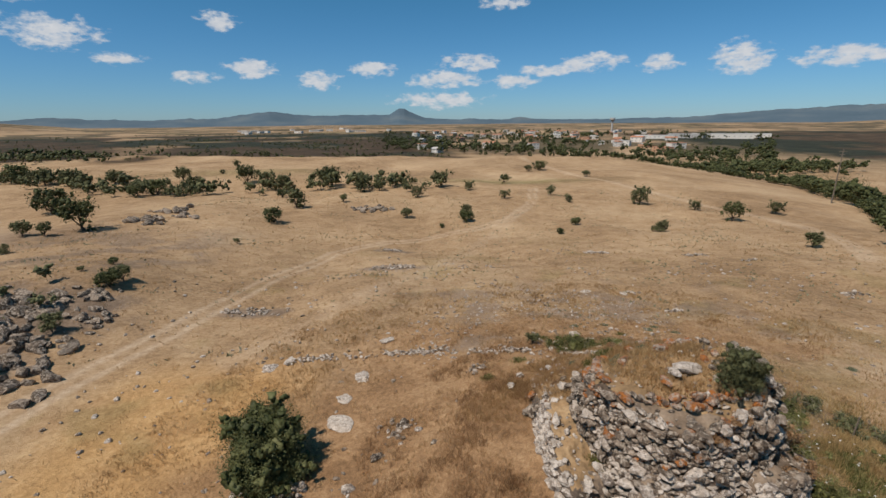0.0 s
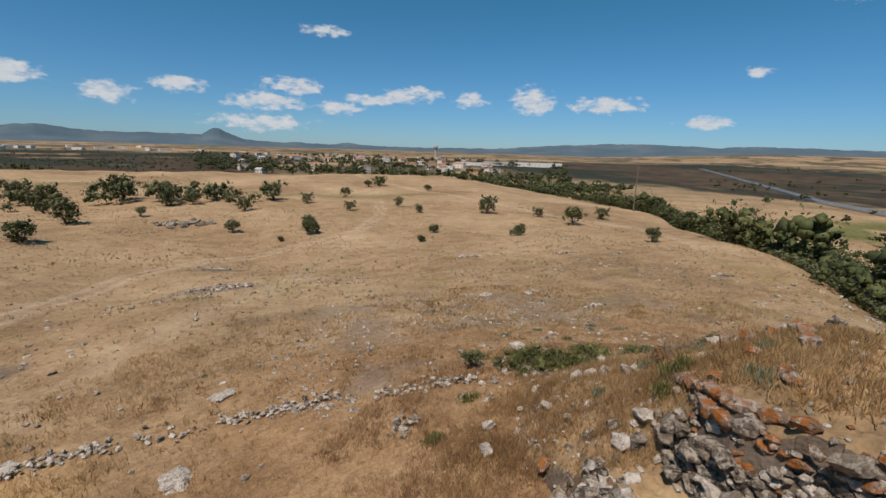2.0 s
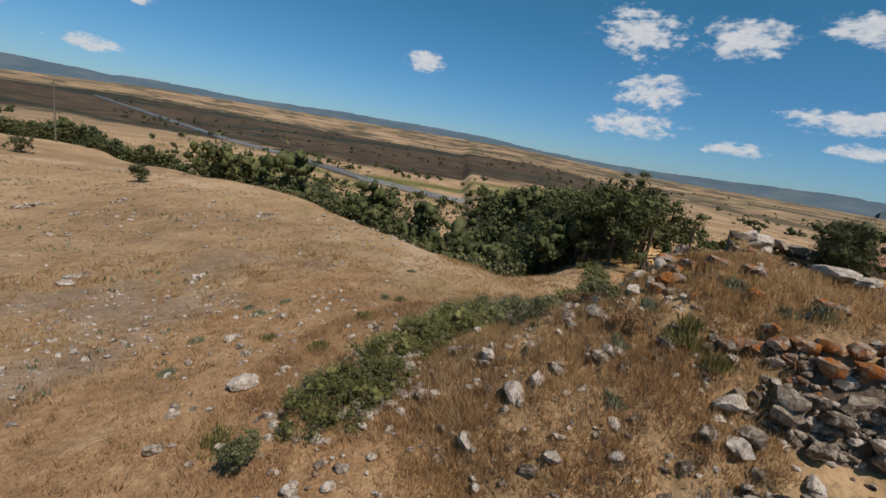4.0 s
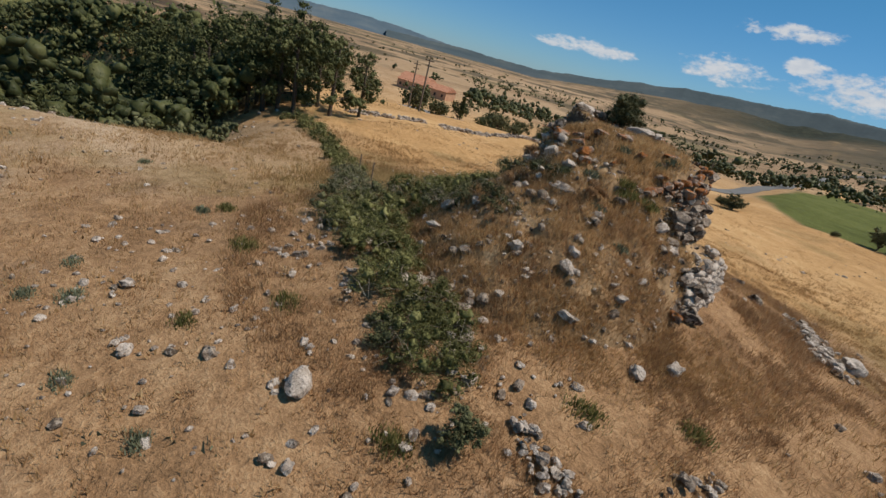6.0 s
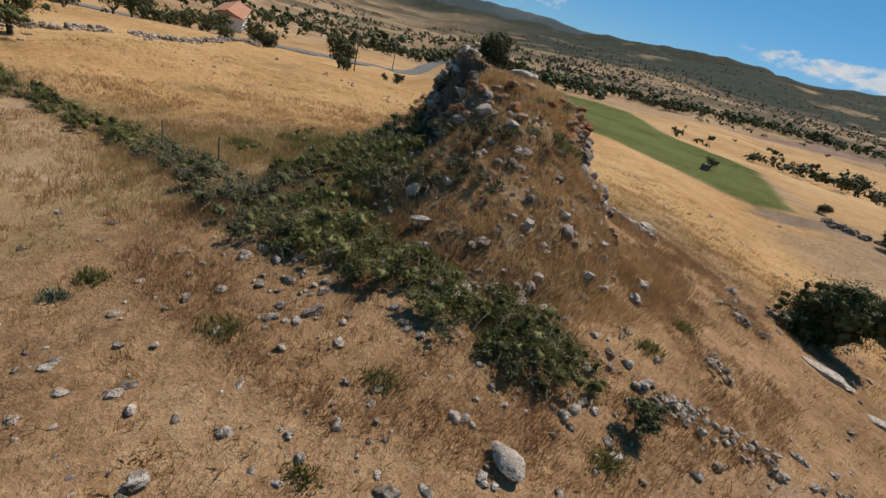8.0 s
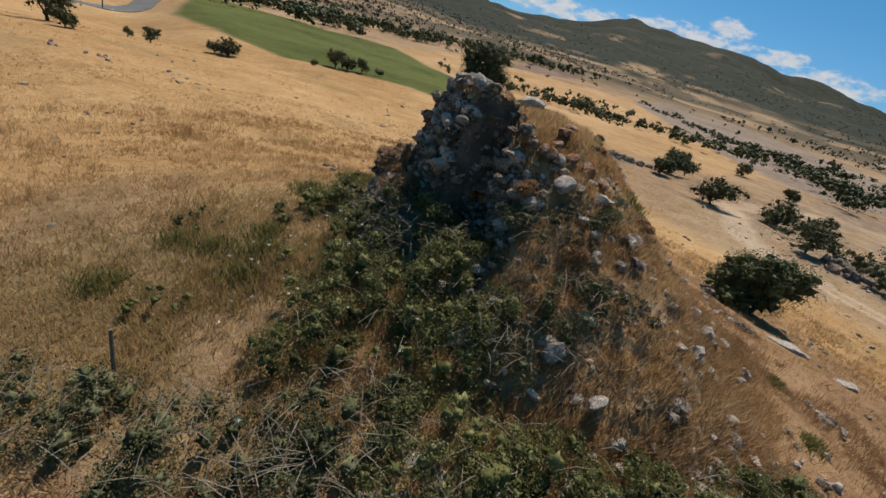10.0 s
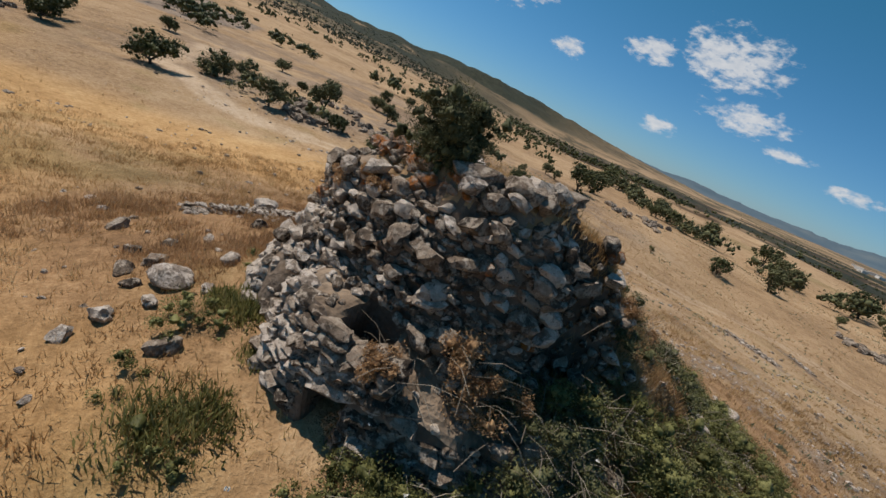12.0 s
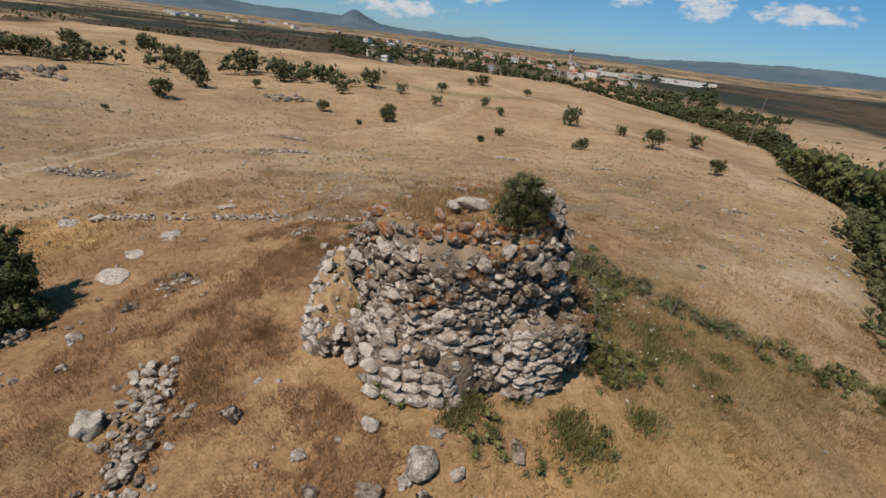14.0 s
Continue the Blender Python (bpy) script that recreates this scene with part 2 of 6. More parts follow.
ASPHALT = plain("asphalt", ((0.12, 0.12, 0.118), (0.18, 0.178, 0.17)), scale=0.3, fine=8, bump=0.1)
PAINT = plain("road_paint", ((0.62, 0.62, 0.60), (0.74, 0.74, 0.72)), bump=0)
STEEL = plain("galvanised_steel", ((0.40, 0.41, 0.42), (0.52, 0.53, 0.54)), rough=0.5, bump=0, metal=0.15)
WOOD = plain("old_timber", ((0.12, 0.095, 0.07), (0.23, 0.19, 0.15)), scale=8, bump=0.4)
RUST = plain("rusty_paint", ((0.10, 0.08, 0.065), (0.22, 0.17, 0.13)), scale=3, bump=0.2)
CARWHITE = plain("white_car_paint", ((0.70, 0.70, 0.70), (0.78, 0.78, 0.78)), rough=0.3, bump=0)
RUBBER = plain("tyre_rubber", ((0.02, 0.02, 0.02), (0.04, 0.04, 0.04)), bump=0)


# ---- shape of the land ----
CX, CY = 9.2, 14.75         # centre of the tower


def step(a, b, x):
    t = np.clip((x - a) / (b - a), 0.0, 1.0)
    return t * t * (3 - 2 * t)


def waves(x, y, size, seed):
    """Smooth irregular relief between about -1 and 1."""
    rng = np.random.RandomState(seed)
    out = 0.0
    for k in range(7):
        a, p = rng.uniform(0, 6.283), rng.uniform(0, 6.283)
        f = 6.283 / size * rng.uniform(0.6, 1.9)
        out = out + np.sin((x * np.cos(a) + y * np.sin(a)) * f + p)
    return out / 3.2


# bearing and height, in degrees, of the western hills that belong to the ground sheet
HILLS_AZ = (-180, -172, -166, -153, -145, -141, -138, -134, -132, -130.4, -128, -124, -121, -118, -115, -110, -105, -101, -97, -92, -88, -84, -78, -70, -64, -60, -56, -52, -46, -38, 40, 56, 95, 112, 150, 157, 164, 172, 180)
HILLS_EL = (1.6, 1.8, 2.2, 3.2, 3.15, 3.3, 3.7, 4.5, 5.3, 5.5, 5.0, 4.95, 5.35, 5.3, 4.75, 4.25, 3.5, 3.25, 3.0, 2.75, 2.3, 2.1, 2.35, 2.5, 2.1, 1.75, 1.35, 1.0, 0.3, -0.5, -0.5, 0.35, 0.55, -0.3, -0.5, 0.3, 0.9, 1.4, 1.6)


def mottle(x, y, size, seed):
    """Irregular patches without any rhythm, mostly between -1 and 1."""
    x, y = np.asarray(x, float), np.asarray(y, float)
    out, gain = 0.0, 1.0
    for k in range(3):
        cell = size * 0.62 / 2.1 ** k
        u, v = x / cell + 17.3 * seed + 5.1 * k, y / cell - 9.7 * seed + 3.3 * k
        u, v = u * 0.8 - v * 0.6, u * 0.6 + v * 0.8
        iu, iv = np.floor(u), np.floor(v)
        fu, fv = u - iu, v - iv
        fu, fv = fu * fu * (3 - 2 * fu), fv * fv * (3 - 2 * fv)

        def corner(a, b):
            h = np.sin((iu + a) * 127.1 + (iv + b) * 311.7 + seed * 74.7) * 43758.5453
            return (h - np.floor(h)) * 2 - 1
        n = (corner(0, 0) * (1 - fu) + corner(1, 0) * fu) * (1 - fv) + (corner(0, 1) * (1 - fu) + corner(1, 1) * fu) * fv
        out = out + gain * n
        gain *= 0.55
    return out * 1.25


def brow(y):
    """How far east the plateau reaches."""
    return np.interp(y, (-40, 5, 18, 45, 145, 200, 280), (60, 38, 29, 55, 118, 150, 165))


def ground(x, y):
    x, y = np.asarray(x, float), np.asarray(y, float)
    d = np.hypot(x - CX, y - CY)
    az = np.degrees(np.arctan2(x - CX, y - CY))
    r = np.hypot(x - CX, (y - CY) * np.where(y > CY, 0.80, 1.0))
    z = -1.7 + 3.1 * np.exp(-(r / 10.5) ** 2)                                 # the knoll of the tower
    z = z - 4.0 * step(24, 92, y)                                             # valley to the north
    z = z - 1.9 * np.exp(-(((x + 4) / 24) ** 2 + ((y - 66) / 20) ** 2))
    z = z + 2.2 * np.exp(-(((x + 52) / 22) ** 2 + ((y - 78) / 26) ** 2))         # low rise to the north-west
    z = z + 1.6 * np.exp(-(((x + 36) / 12) ** 2 + ((y - 40) / 14) ** 2))
    z = z - 1.3 * np.exp(-(((x + 18) / 9) ** 2 + ((y - 22) / 30) ** 2))
    z = z - 3.5 * step(0, 120, CY - y) - 14 * step(60, 420, CY - y) * step(-400, 40, x)
    z = z - 3.0 * step(10, 60, x - 22) * step(0, 40, 18 - y)
    z = z - 4.8 * step(38, 95, CY - y) * step(4, 22, x)
    z = z + 0.25 * waves(x, y, 22, 3) * step(6, 25, d) + 0.7 * waves(x, y, 90, 5) * step(40, 160, d)
    # the drop to the river plain, east and north
    east = step(-4, 40, x - brow(y)) * step(2, 20, y)
    north = step(235, 330, y + 0.12 * x)
    low = np.maximum(east, north)
    low = np.maximum(low, step(60, 200, x) * step(-260, 20, y) * 0.7)
    z = z * (1 - low) + (-27.0) * low
    # hills and far plain
    west = step(0.35, 0.85, np.cos(np.radians(az + 122)))
    z = z + west * (np.maximum(d - 150, 0) * 0.035 - np.minimum(np.maximum(d - 150, 0), 250) * 0.012)
    z = z + 0.8 * waves(x, y, 520, 8) * step(250, 800, d)
    el = np.interp(az, HILLS_AZ, HILLS_EL)
    top = 8 + 3900 * np.tan(np.radians(el + (0.12 * mottle(az, d * 0.002, 6, 4) + 0.05 * mottle(az, d * 0.002, 2, 6)) * step(0.2, 1.5, el)))
    far = step(1500 - 700 * west, 3900, d)
    z = z * (1 - far) + top * far
    z = z + far * step(0.3, 2.0, el) * 45 * mottle(x, y, 700, 9) * step(3900, 3000, d)
    return z


# ---- mesh helpers ----
def mesh_of(name, verts, faces, material, smooth=False):
    me = bpy.data.meshes.new(name)
    me.from_pydata([tuple(v) for v in verts], [], [tuple(f) for f in faces])
    me.materials.append(material)
    if smooth:
        me.polygons.foreach_set("use_smooth", [True] * len(me.polygons))
    me.update()
    return me


def part(name, data, material, parent, label=""):
    """Links a bmesh or a mesh as ONE object under a thing or a part."""
    if isinstance(data, bmesh.types.BMesh):
        me = bpy.data.meshes.new(name)
        data.to_mesh(me)
        data.free()
        me.materials.append(material)
        data = me
    ob = new(name, data)
    ob.parent = parent
    return tagged(ob, label)


def thing(name, place, label, category, group="", kind="", turn=0.0, size=1.0):
    ob = new(name)
    ob.empty_display_size = 0.2
    ob.matrix_basis = Matrix.LocRotScale(place, Euler((0, 0, turn)), (size, size, size))
    return tagged(ob, label, category, group, kind)


def box(bm, x, y, z, sx, sy, sz, turn=0.0, bevel=0.0):
    m = Matrix.Translation((x, y, z)) @ Matrix.Rotation(turn, 4, "Z") @ Matrix.Diagonal((sx, sy, sz, 1))
    made = bmesh.ops.create_cube(bm, size=1.0, matrix=m)
    if bevel:
        edges = list({e for v in made["verts"] for e in v.link_edges})
        bmesh.ops.bevel(bm, geom=edges, offset=bevel, segments=1, affect="EDGES")


def cone(bm, a, b, r1, r2, sides=8):
    a, b = Vector(a), Vector(b)
    m = Matrix.Translation((a + b) / 2) @ (b - a).to_track_quat("Z", "Y").to_matrix().to_4x4()
    bmesh.ops.create_cone(bm, cap_ends=True, segments=sides, radius1=r1, radius2=r2, depth=(b - a).length, matrix=m)


def zground(x, y):
    return float(ground(x, y))


# ---- the ground, one sheet out to the hills ----
def line_mask(x, y, points, width):
    """1 on a line through the points, falling to 0 at its width."""
    best = np.full(np.shape(x), 1e9)
    for (ax, ay), (bx, by) in zip(points, points[1:]):
        dx, dy = bx - ax, by - ay
        t = np.clip(((x - ax) * dx + (y - ay) * dy) / (dx * dx + dy * dy), 0, 1)
        best = np.minimum(best, np.hypot(x - ax - t * dx, y - ay - t * dy))
    return best


TRACK = ((-24, 14), (-22.5, 21.2), (-22.1, 24.4), (-19.9, 32.2), (-17.8, 47.5), (-14.8, 63.0), (-8, 73), (6.9, 80), (13.6, 86), (21.3, 103.6), (26, 125))
TRACK_WEST = ((-24, 14), (-26, 8), (-30, 4), (-36, 1), (-60, 2))
FOOTPATH = ((-13, 28), (-7, 37), (-0.6, 50.2), (6.9, 70.0), (13.6, 85.4))
FIELD_ROAD = ((40, 230), (42.9, 173.3), (51, 130), (57, 107.4), (62, 92), (62, 75), (56.7, 60.8), (50, 50))
GREEN_FIELD = ((12, -112), (6, -62), (2, -43), (-8, -47), (-17, -42), (-25, -15), (-30, -15), (-62, -66), (-73, -190), (-48, -195), (-8, -275))
GREY_FIELD = ((-292, -210), (-217, -134), (-189, -98), (-128, -51), (-100, -21), (-96, -6), (-160, 6), (-330, -60), (-430, -140), (-430, -270))
SOIL_FIELD = ((-150, -262), (-207, -276), (-420, -420), (-500, -440), (-330, -300), (-235, -256))
WEST_FIELD = ((-40, -22), (-62, -66), (-74, -190), (-150, -256), (-235, -250), (-290, -212), (-189, -98), (-128, -51), (-98, -22), (-60, -14))
HIGHWAY = ((120, -88), (80, -96), (48, -106), (29, -119), (19, -142), (12, -200), (6, -300), (-4, -480), (-30, -650), (-80, -900))


def field_mask(x, y, points, soft):
    """1 inside the field, fading to 0 over its edge."""
    inside = np.zeros(np.shape(x), bool)
    for (ax, ay), (bx, by) in zip(points, points[1:] + points[:1]):
        cross = (ay > y) != (by > y)
        inside ^= cross & (x < (bx - ax) * (y - ay) / (by - ay + (1e-9 if by == ay else 0)) + ax)
    edge = line_mask(x, y, points + points[:1], 1)
    return step(-soft, soft, np.where(inside, edge, -edge))


def ground_cover(x, y):
    """Shares of green crop, grey tillage, bare soil, track, russet scrub grass and weeds at each place."""
    d = np.hypot(x - CX, y - CY)
    az = np.degrees(np.arctan2(x - CX, y - CY))
    w1, w2, w3 = mottle(x, y, 9, 11), mottle(x, y, 3.1, 12), mottle(x, y, 38, 13)
    green = field_mask(x, y, GREEN_FIELD, 0.8 + 0.006 * d)
    green = np.maximum(green, 0.85 * step(0, 25, x - 235) * step(0, 30, 360 - x) * step(0, 40, y + 60) * step(0, 40, 190 - y) * step(-0.9, 0.2, w3))
    green = np.maximum(green, 0.5 * np.exp(-(((x - 22) / 26) ** 2 + ((y - 142) / 6) ** 2)))
    green = np.maximum(green, 0.35 * np.exp(-(((x + 70) / 30) ** 2 + ((y - 170) / 10) ** 2)))
    grey = 0.9 * field_mask(x, y, GREY_FIELD, 1.5)
    soil = 0.9 * field_mask(x, y, SOIL_FIELD, 3.0)
    bare = np.zeros_like(x)
    for px, py, rx, ry in ((-5.4, 52.5, 4.2, 2.0), (-15.6, 36.9, 3.2, 1.2), (-6.5, 65.7, 3.0, 1.2), (-31, -12, 8, 3), (-30, 33, 7, 5), (-30, 25, 4.5, 6), (-33, 16, 6, 5)):
        bare = np.maximum(bare, step(1.25, 0.55, np.hypot((x - px) / rx, (y - py) / ry) + 0.22 * w2))
    bare = np.maximum(bare, 0.75 * step(-25, -31, x + 2 * w1) * step(-12, 2, y) * step(80, 55, y) * step(-130, -90, x) * step(-0.6, 0.5, w1 + 0.6 * w2 + 0.3))
    bare = np.maximum(bare, 0.78 * step(-0.1, 1.0, w1 + 0.5 * w2) * step(23.5, 26.5, y) * step(16, 10, np.abs(y - 29)) * step(-6, 6, x + 2) * step(34, 20, x))
    # cloud shadow over the plain, painted in as a dark ground tone
    cloud_shade = step(0, 60, x - 390 + 25 * w3) * step(0, 120, 1500 - x + 0.2 * y + 120 * w3) * step(-230, -140, y + 0.15 * (x - 400)) * step(1500, 1200, y) * (0.92 + 0.06 * step(-0.5, 0.5, w3))
    cloud_shade = np.maximum(cloud_shade, 0.75 * step(1.2, 0.7, np.hypot((x + 330) / 430, (y - 560) / 260) + 0.15 * w3))
    cloud_shade = np.maximum(cloud_shade, 0.97 * step(270, 330, d + 30 * w3) * step(1750, 1350, d + 160 * mottle(x, y, 300, 28)) * step(-64, -54, az) * step(8, -4, az + 4 * mottle(x, y, 200, 29)) * step(-0.9, -0.3, mottle(x, y, 170, 30) + 0.3))
    t1 = line_mask(x, y, TRACK, 1)
    ruts = 0.8 * step(0.42, 0.14, np.abs(t1 - 0.72)) + 0.14 * step(1.6, 0.8, t1)
    track = np.clip(ruts, 0, 1)
    track = np.maximum(track, 0.9 * step(1.9, 0.6, line_mask(x, y, TRACK_WEST, 1) + 0.4 * w2))
    track = np.maximum(track, 0.32 * step(1.7, 0.3, line_mask(x, y, FOOTPATH, 1) + 0.7 * w2))
    track = np.maximum(track, 0.6 * step(1.6, 0.6, line_mask(x, y, FIELD_ROAD, 1)))
    track = np.maximum(track, 0.8 * np.exp(-(((x - 33) / 9) ** 2 + ((y - 24) / 1.6) ** 2)))
    russet = 0.85 * step(14, 6, np.hypot(x - 3.5, (y - 17) * 0.9) + 2.5 * w1 + 1.2 * w2)
    russet = np.maximum(russet, 0.3 * step(0.3, 1.2, w1 + 0.4 * w2) * step(60, 20, d))
    russet = np.maximum(russet, 0.8 * step(1.2, 0.6, np.hypot((x - 10) / 16, (y - 25.5) / 7.5) + 0.15 * w1 + 0.1 * w2))
    gold = step(0.5, 7.5, 13.5 - y + 1.5 * w1 - 0.12 * np.maximum(11 - x, 0) * 4) * step(300, 60, d) * step(-45, -25, x)
    gold = np.maximum(gold, step(0, 6, -4 - x + 1.5 * w1) * step(-22, -16, x) * step(30, 24, y))
    weeds = 0.45 * step(0.5, 1.3, w1 - 0.3 * w2 + 0.4 * w3) * step(70, 30, d)
    weeds = np.maximum(weeds, 0.18 * step(1.3, 0.6, np.hypot((x - 17.0) / 6.5, (y - 14.5) / 6.0) + 0.3 * w1 + 0.2 * w2))
    weeds = np.maximum(weeds, 0.12 * np.exp(-(((x - 17) / 6) ** 2 + ((y - 12) / 5) ** 2)) * step(-0.6, 0.6, w1))
    westward = np.cos(np.radians(az + 122))
    scrub = step(420, 1100, d + 260 * mottle(x, y, 240, 25)) * step(0.15, 0.7, westward) * step(-0.5, 0.5, mottle(x, y, 190, 23) + 1.7 * step(700, 1500, d) - 0.35)
    scrub = np.maximum(scrub, step(1700, 2600, d) * step(-0.1, 0.5, westward))
    # tree-dark patches on the plain, their tone also standing in for cloud shade
    scrub = np.maximum(scrub, 0.85 * step(330, 700, d) * step(0.0, 0.35, mottle(x, y, 260, 21) + 0.5 * mottle(x, y, 90, 22) + 0.25 * step(1200, 3000, d)))
    scrub = scrub * step(0.5, 0.1, np.maximum(grey, soil))
    gold = np.maximum(gold, 0.75 * field_mask(x, y, WEST_FIELD, 2.0)) * (1 - green)
    fields = step(380, 620, d) * (1 - scrub) * (1 - cloud_shade)
    return dict(green=green, grey=grey, bare=bare, cloud_shade=cloud_shade, track=track, russet=russet, gold=gold, weeds=weeds, scrub=scrub, soil=soil, fields=fields)


def ground_material():
    mat = bpy.data.materials.new("dry_pasture")
    mat.use_nodes = True
    nt = mat.node_tree
    nodes, links = nt.nodes, nt.links
    bsdf = nodes["Principled BSDF"]
    pos = nodes.new("ShaderNodeNewGeometry").outputs["Position"]

    def noise_(scale, detail=5, rough=0.6):
        n = nodes.new("ShaderNodeTexNoise")
        n.inputs["Scale"].default_value, n.inputs["Detail"].default_value, n.inputs["Roughness"].default_value = scale, detail, rough
        links.new(pos, n.inputs[0])
        return n.outputs[0]

    def blend(a, b, f):
        x = nodes.new("ShaderNodeMix")
        x.data_type = "RGBA"
        links.new(f, x.inputs["Factor"])
        for s, v in (("A", a), ("B", b)):
            if isinstance(v, tuple):
                x.inputs[s].default_value = (*v, 1)
            else:
                links.new(v, x.inputs[s])
        return x.outputs["Result"]

    def m(op, a, b):
        n = nodes.new("ShaderNodeMath")
        n.operation = op
        for i, v in enumerate((a, b)):
            if isinstance(v, (int, float)):
                n.inputs[i].default_value = v
            else:
                links.new(v, n.inputs[i])
        return n.outputs[0]

    def two(c1, c2, c3, f):
        r = ramp_node(nodes, [(0.28, c1), (0.5, c2), (0.72, c3)])
        links.new(f, r.inputs[0])
        return r.outputs[0]

    big, mid, fine, grit = noise_(0.035), noise_(0.45), noise_(3.2, 6, 0.7), noise_(14, 4, 0.7)
    v = m("ADD", m("MULTIPLY", big, 0.30), m("ADD", m("MULTIPLY", mid, 0.20), m("ADD", m("MULTIPLY", fine, 0.28), m("MULTIPLY", grit, 0.22))))
    v = m("ADD", m("MULTIPLY", m("SUBTRACT", v, 0.5), 2.7), 0.5)
    col = two((0.215, 0.138, 0.076), (0.36, 0.242, 0.138), (0.48, 0.35, 0.215), v)
    vor = nodes.new("ShaderNodeTexVoronoi")            # the patchwork of far fields
    vor.inputs["Scale"].default_value, vor.inputs["Randomness"].default_value = 0.0062, 0.9
    links.new(pos, vor.inputs[0])
    cell = nodes.new("ShaderNodeSeparateColor")
    links.new(vor.outputs["Color"], cell.inputs[0])
    patch = ramp_node(nodes, [(0.0, (0.32, 0.225, 0.135)), (0.22, (0.38, 0.275, 0.17)), (0.30, (0.21, 0.145, 0.09)), (0.46, (0.28, 0.195, 0.115)), (0.56, (0.11, 0.088, 0.055)), (0.68, (0.34, 0.245, 0.15)), (0.82, (0.17, 0.125, 0.08)), (0.92, (0.09, 0.095, 0.045))])
    patch.color_ramp.interpolation = "CONSTANT"
    links.new(cell.outputs[0], patch.inputs[0])
    plots = blend(patch.outputs[0], col, m("MULTIPLY", mid, 0.6))
    tones = dict(
        gold=two((0.33, 0.19, 0.078), (0.47, 0.285, 0.125), (0.58, 0.385, 0.19), v),
        russet=two((0.165, 0.092, 0.045), (0.31, 0.182, 0.092), (0.47, 0.31, 0.17), v),
        weeds=two((0.13, 0.108, 0.042), (0.225, 0.175, 0.075), (0.36, 0.265, 0.13), v),
        bare=two((0.135, 0.097, 0.069), (0.225, 0.165, 0.118), (0.34, 0.26, 0.19), v),
        # dark brown that carries the painted cloud shadow
        cloud_shade=two((0.020, 0.015, 0.011), (0.034, 0.026, 0.019), (0.07, 0.052, 0.036), v),
        green=two((0.05, 0.066, 0.014), (0.092, 0.112, 0.026), (0.14, 0.155, 0.045), v),
        grey=two((0.17, 0.135, 0.105), (0.25, 0.20, 0.16), (0.33, 0.27, 0.22), v),
        scrub=two((0.012, 0.019, 0.014), (0.022, 0.031, 0.022), (0.045, 0.052, 0.036), v),
        soil=two((0.13, 0.085, 0.07), (0.19, 0.13, 0.105), (0.25, 0.175, 0.14), v),
        fields=plots,
        track=two((0.36, 0.26, 0.17), (0.47, 0.35, 0.235), (0.56, 0.44, 0.32), v))
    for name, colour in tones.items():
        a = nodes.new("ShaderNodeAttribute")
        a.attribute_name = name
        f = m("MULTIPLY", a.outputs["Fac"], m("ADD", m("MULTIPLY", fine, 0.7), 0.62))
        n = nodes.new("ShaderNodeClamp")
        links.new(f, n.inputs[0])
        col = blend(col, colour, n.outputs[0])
    links.new(col, bsdf.inputs["Base Color"])
    bsdf.inputs["Roughness"].default_value, bsdf.inputs["Specular IOR Level"].default_value = 0.95, 0.1
    b = nodes.new("ShaderNodeBump")
    b.inputs["Strength"].default_value, b.inputs["Distance"].default_value = 0.7, 0.16
    links.new(m("ADD", fine, m("MULTIPLY", grit, 0.5)), b.inputs["Height"])
    links.new(b.outputs[0], bsdf.inputs["Normal"])
    return mat


def build_ground():
    spokes, rings = 800, 380
    k = np.arange(rings)
    radius = 0.25 * k + 0.02 * (np.exp(k * 0.0322) - 1)
    radius = radius * (4600.0 / radius[-1])
    radius = np.where(k < 2, k * 0.1, radius)
    a = np.linspace(0, 2 * np.pi, spokes, endpoint=False)
    x = CX + radius[1:, None] * np.sin(a)[None, :]
    y = CY + radius[1:, None] * np.cos(a)[None, :]
    x, y = np.append(x.ravel(), CX), np.append(y.ravel(), CY)
    z = ground(x, y) + 0.03 * mottle(x, y, 1.7, 31) * step(400, 40, np.hypot(x, y))
    verts = np.stack([x, y, z], 1)
    i, j = np.meshgrid(np.arange(rings - 2), np.arange(spokes), indexing="ij")
    jn = (j + 1) % spokes
    quads = np.stack([i * spokes + j, i * spokes + jn, (i + 1) * spokes + jn, (i + 1) * spokes + j], -1).reshape(-1, 4)[:, ::-1]
    c = len(x) - 1
    tri = [(c, s, (s + 1) % spokes)[::-1] for s in range(spokes)]
    me = mesh_of("ground", verts.tolist(), quads.tolist() + tri, ground_material(), smooth=True)
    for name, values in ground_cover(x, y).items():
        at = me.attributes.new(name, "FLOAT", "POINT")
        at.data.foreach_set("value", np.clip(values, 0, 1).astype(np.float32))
    return tagged(new("ground", me), "dry golden pasture with tracks, fields and far wooded hills", "ground", kind="structure")


build_ground()


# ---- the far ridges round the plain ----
# distance haze is mixed into both base colours as blue-grey
BLUE_RIDGE = plain("haze_painted_ridge", ((0.060, 0.096, 0.125), (0.078, 0.115, 0.145), (0.12, 0.15, 0.165)), scale=0.003, fine=0.03, bump=0, rough=1.0, coords="World")
WOODED_RIDGE = plain("haze_painted_woods", ((0.042, 0.062, 0.072), (0.060, 0.082, 0.090), (0.10, 0.115, 0.112)), scale=0.003, fine=0.03, bump=0, rough=1.0, coords="World")
NORTH_AZ = (-70, -47, -43, -40, -35, -33, -25, -22.4, -20.4, -17.6, -15, -9.8, -6.6, -5.8, -5.4, -4.8, -4.3, -2.4, -1, 8, 9.3, 10.6, 15, 27, 31, 34, 39, 43, 52, 56, 65, 74, 83, 92, 99, 106, 112, 120, 128, 133, 140)
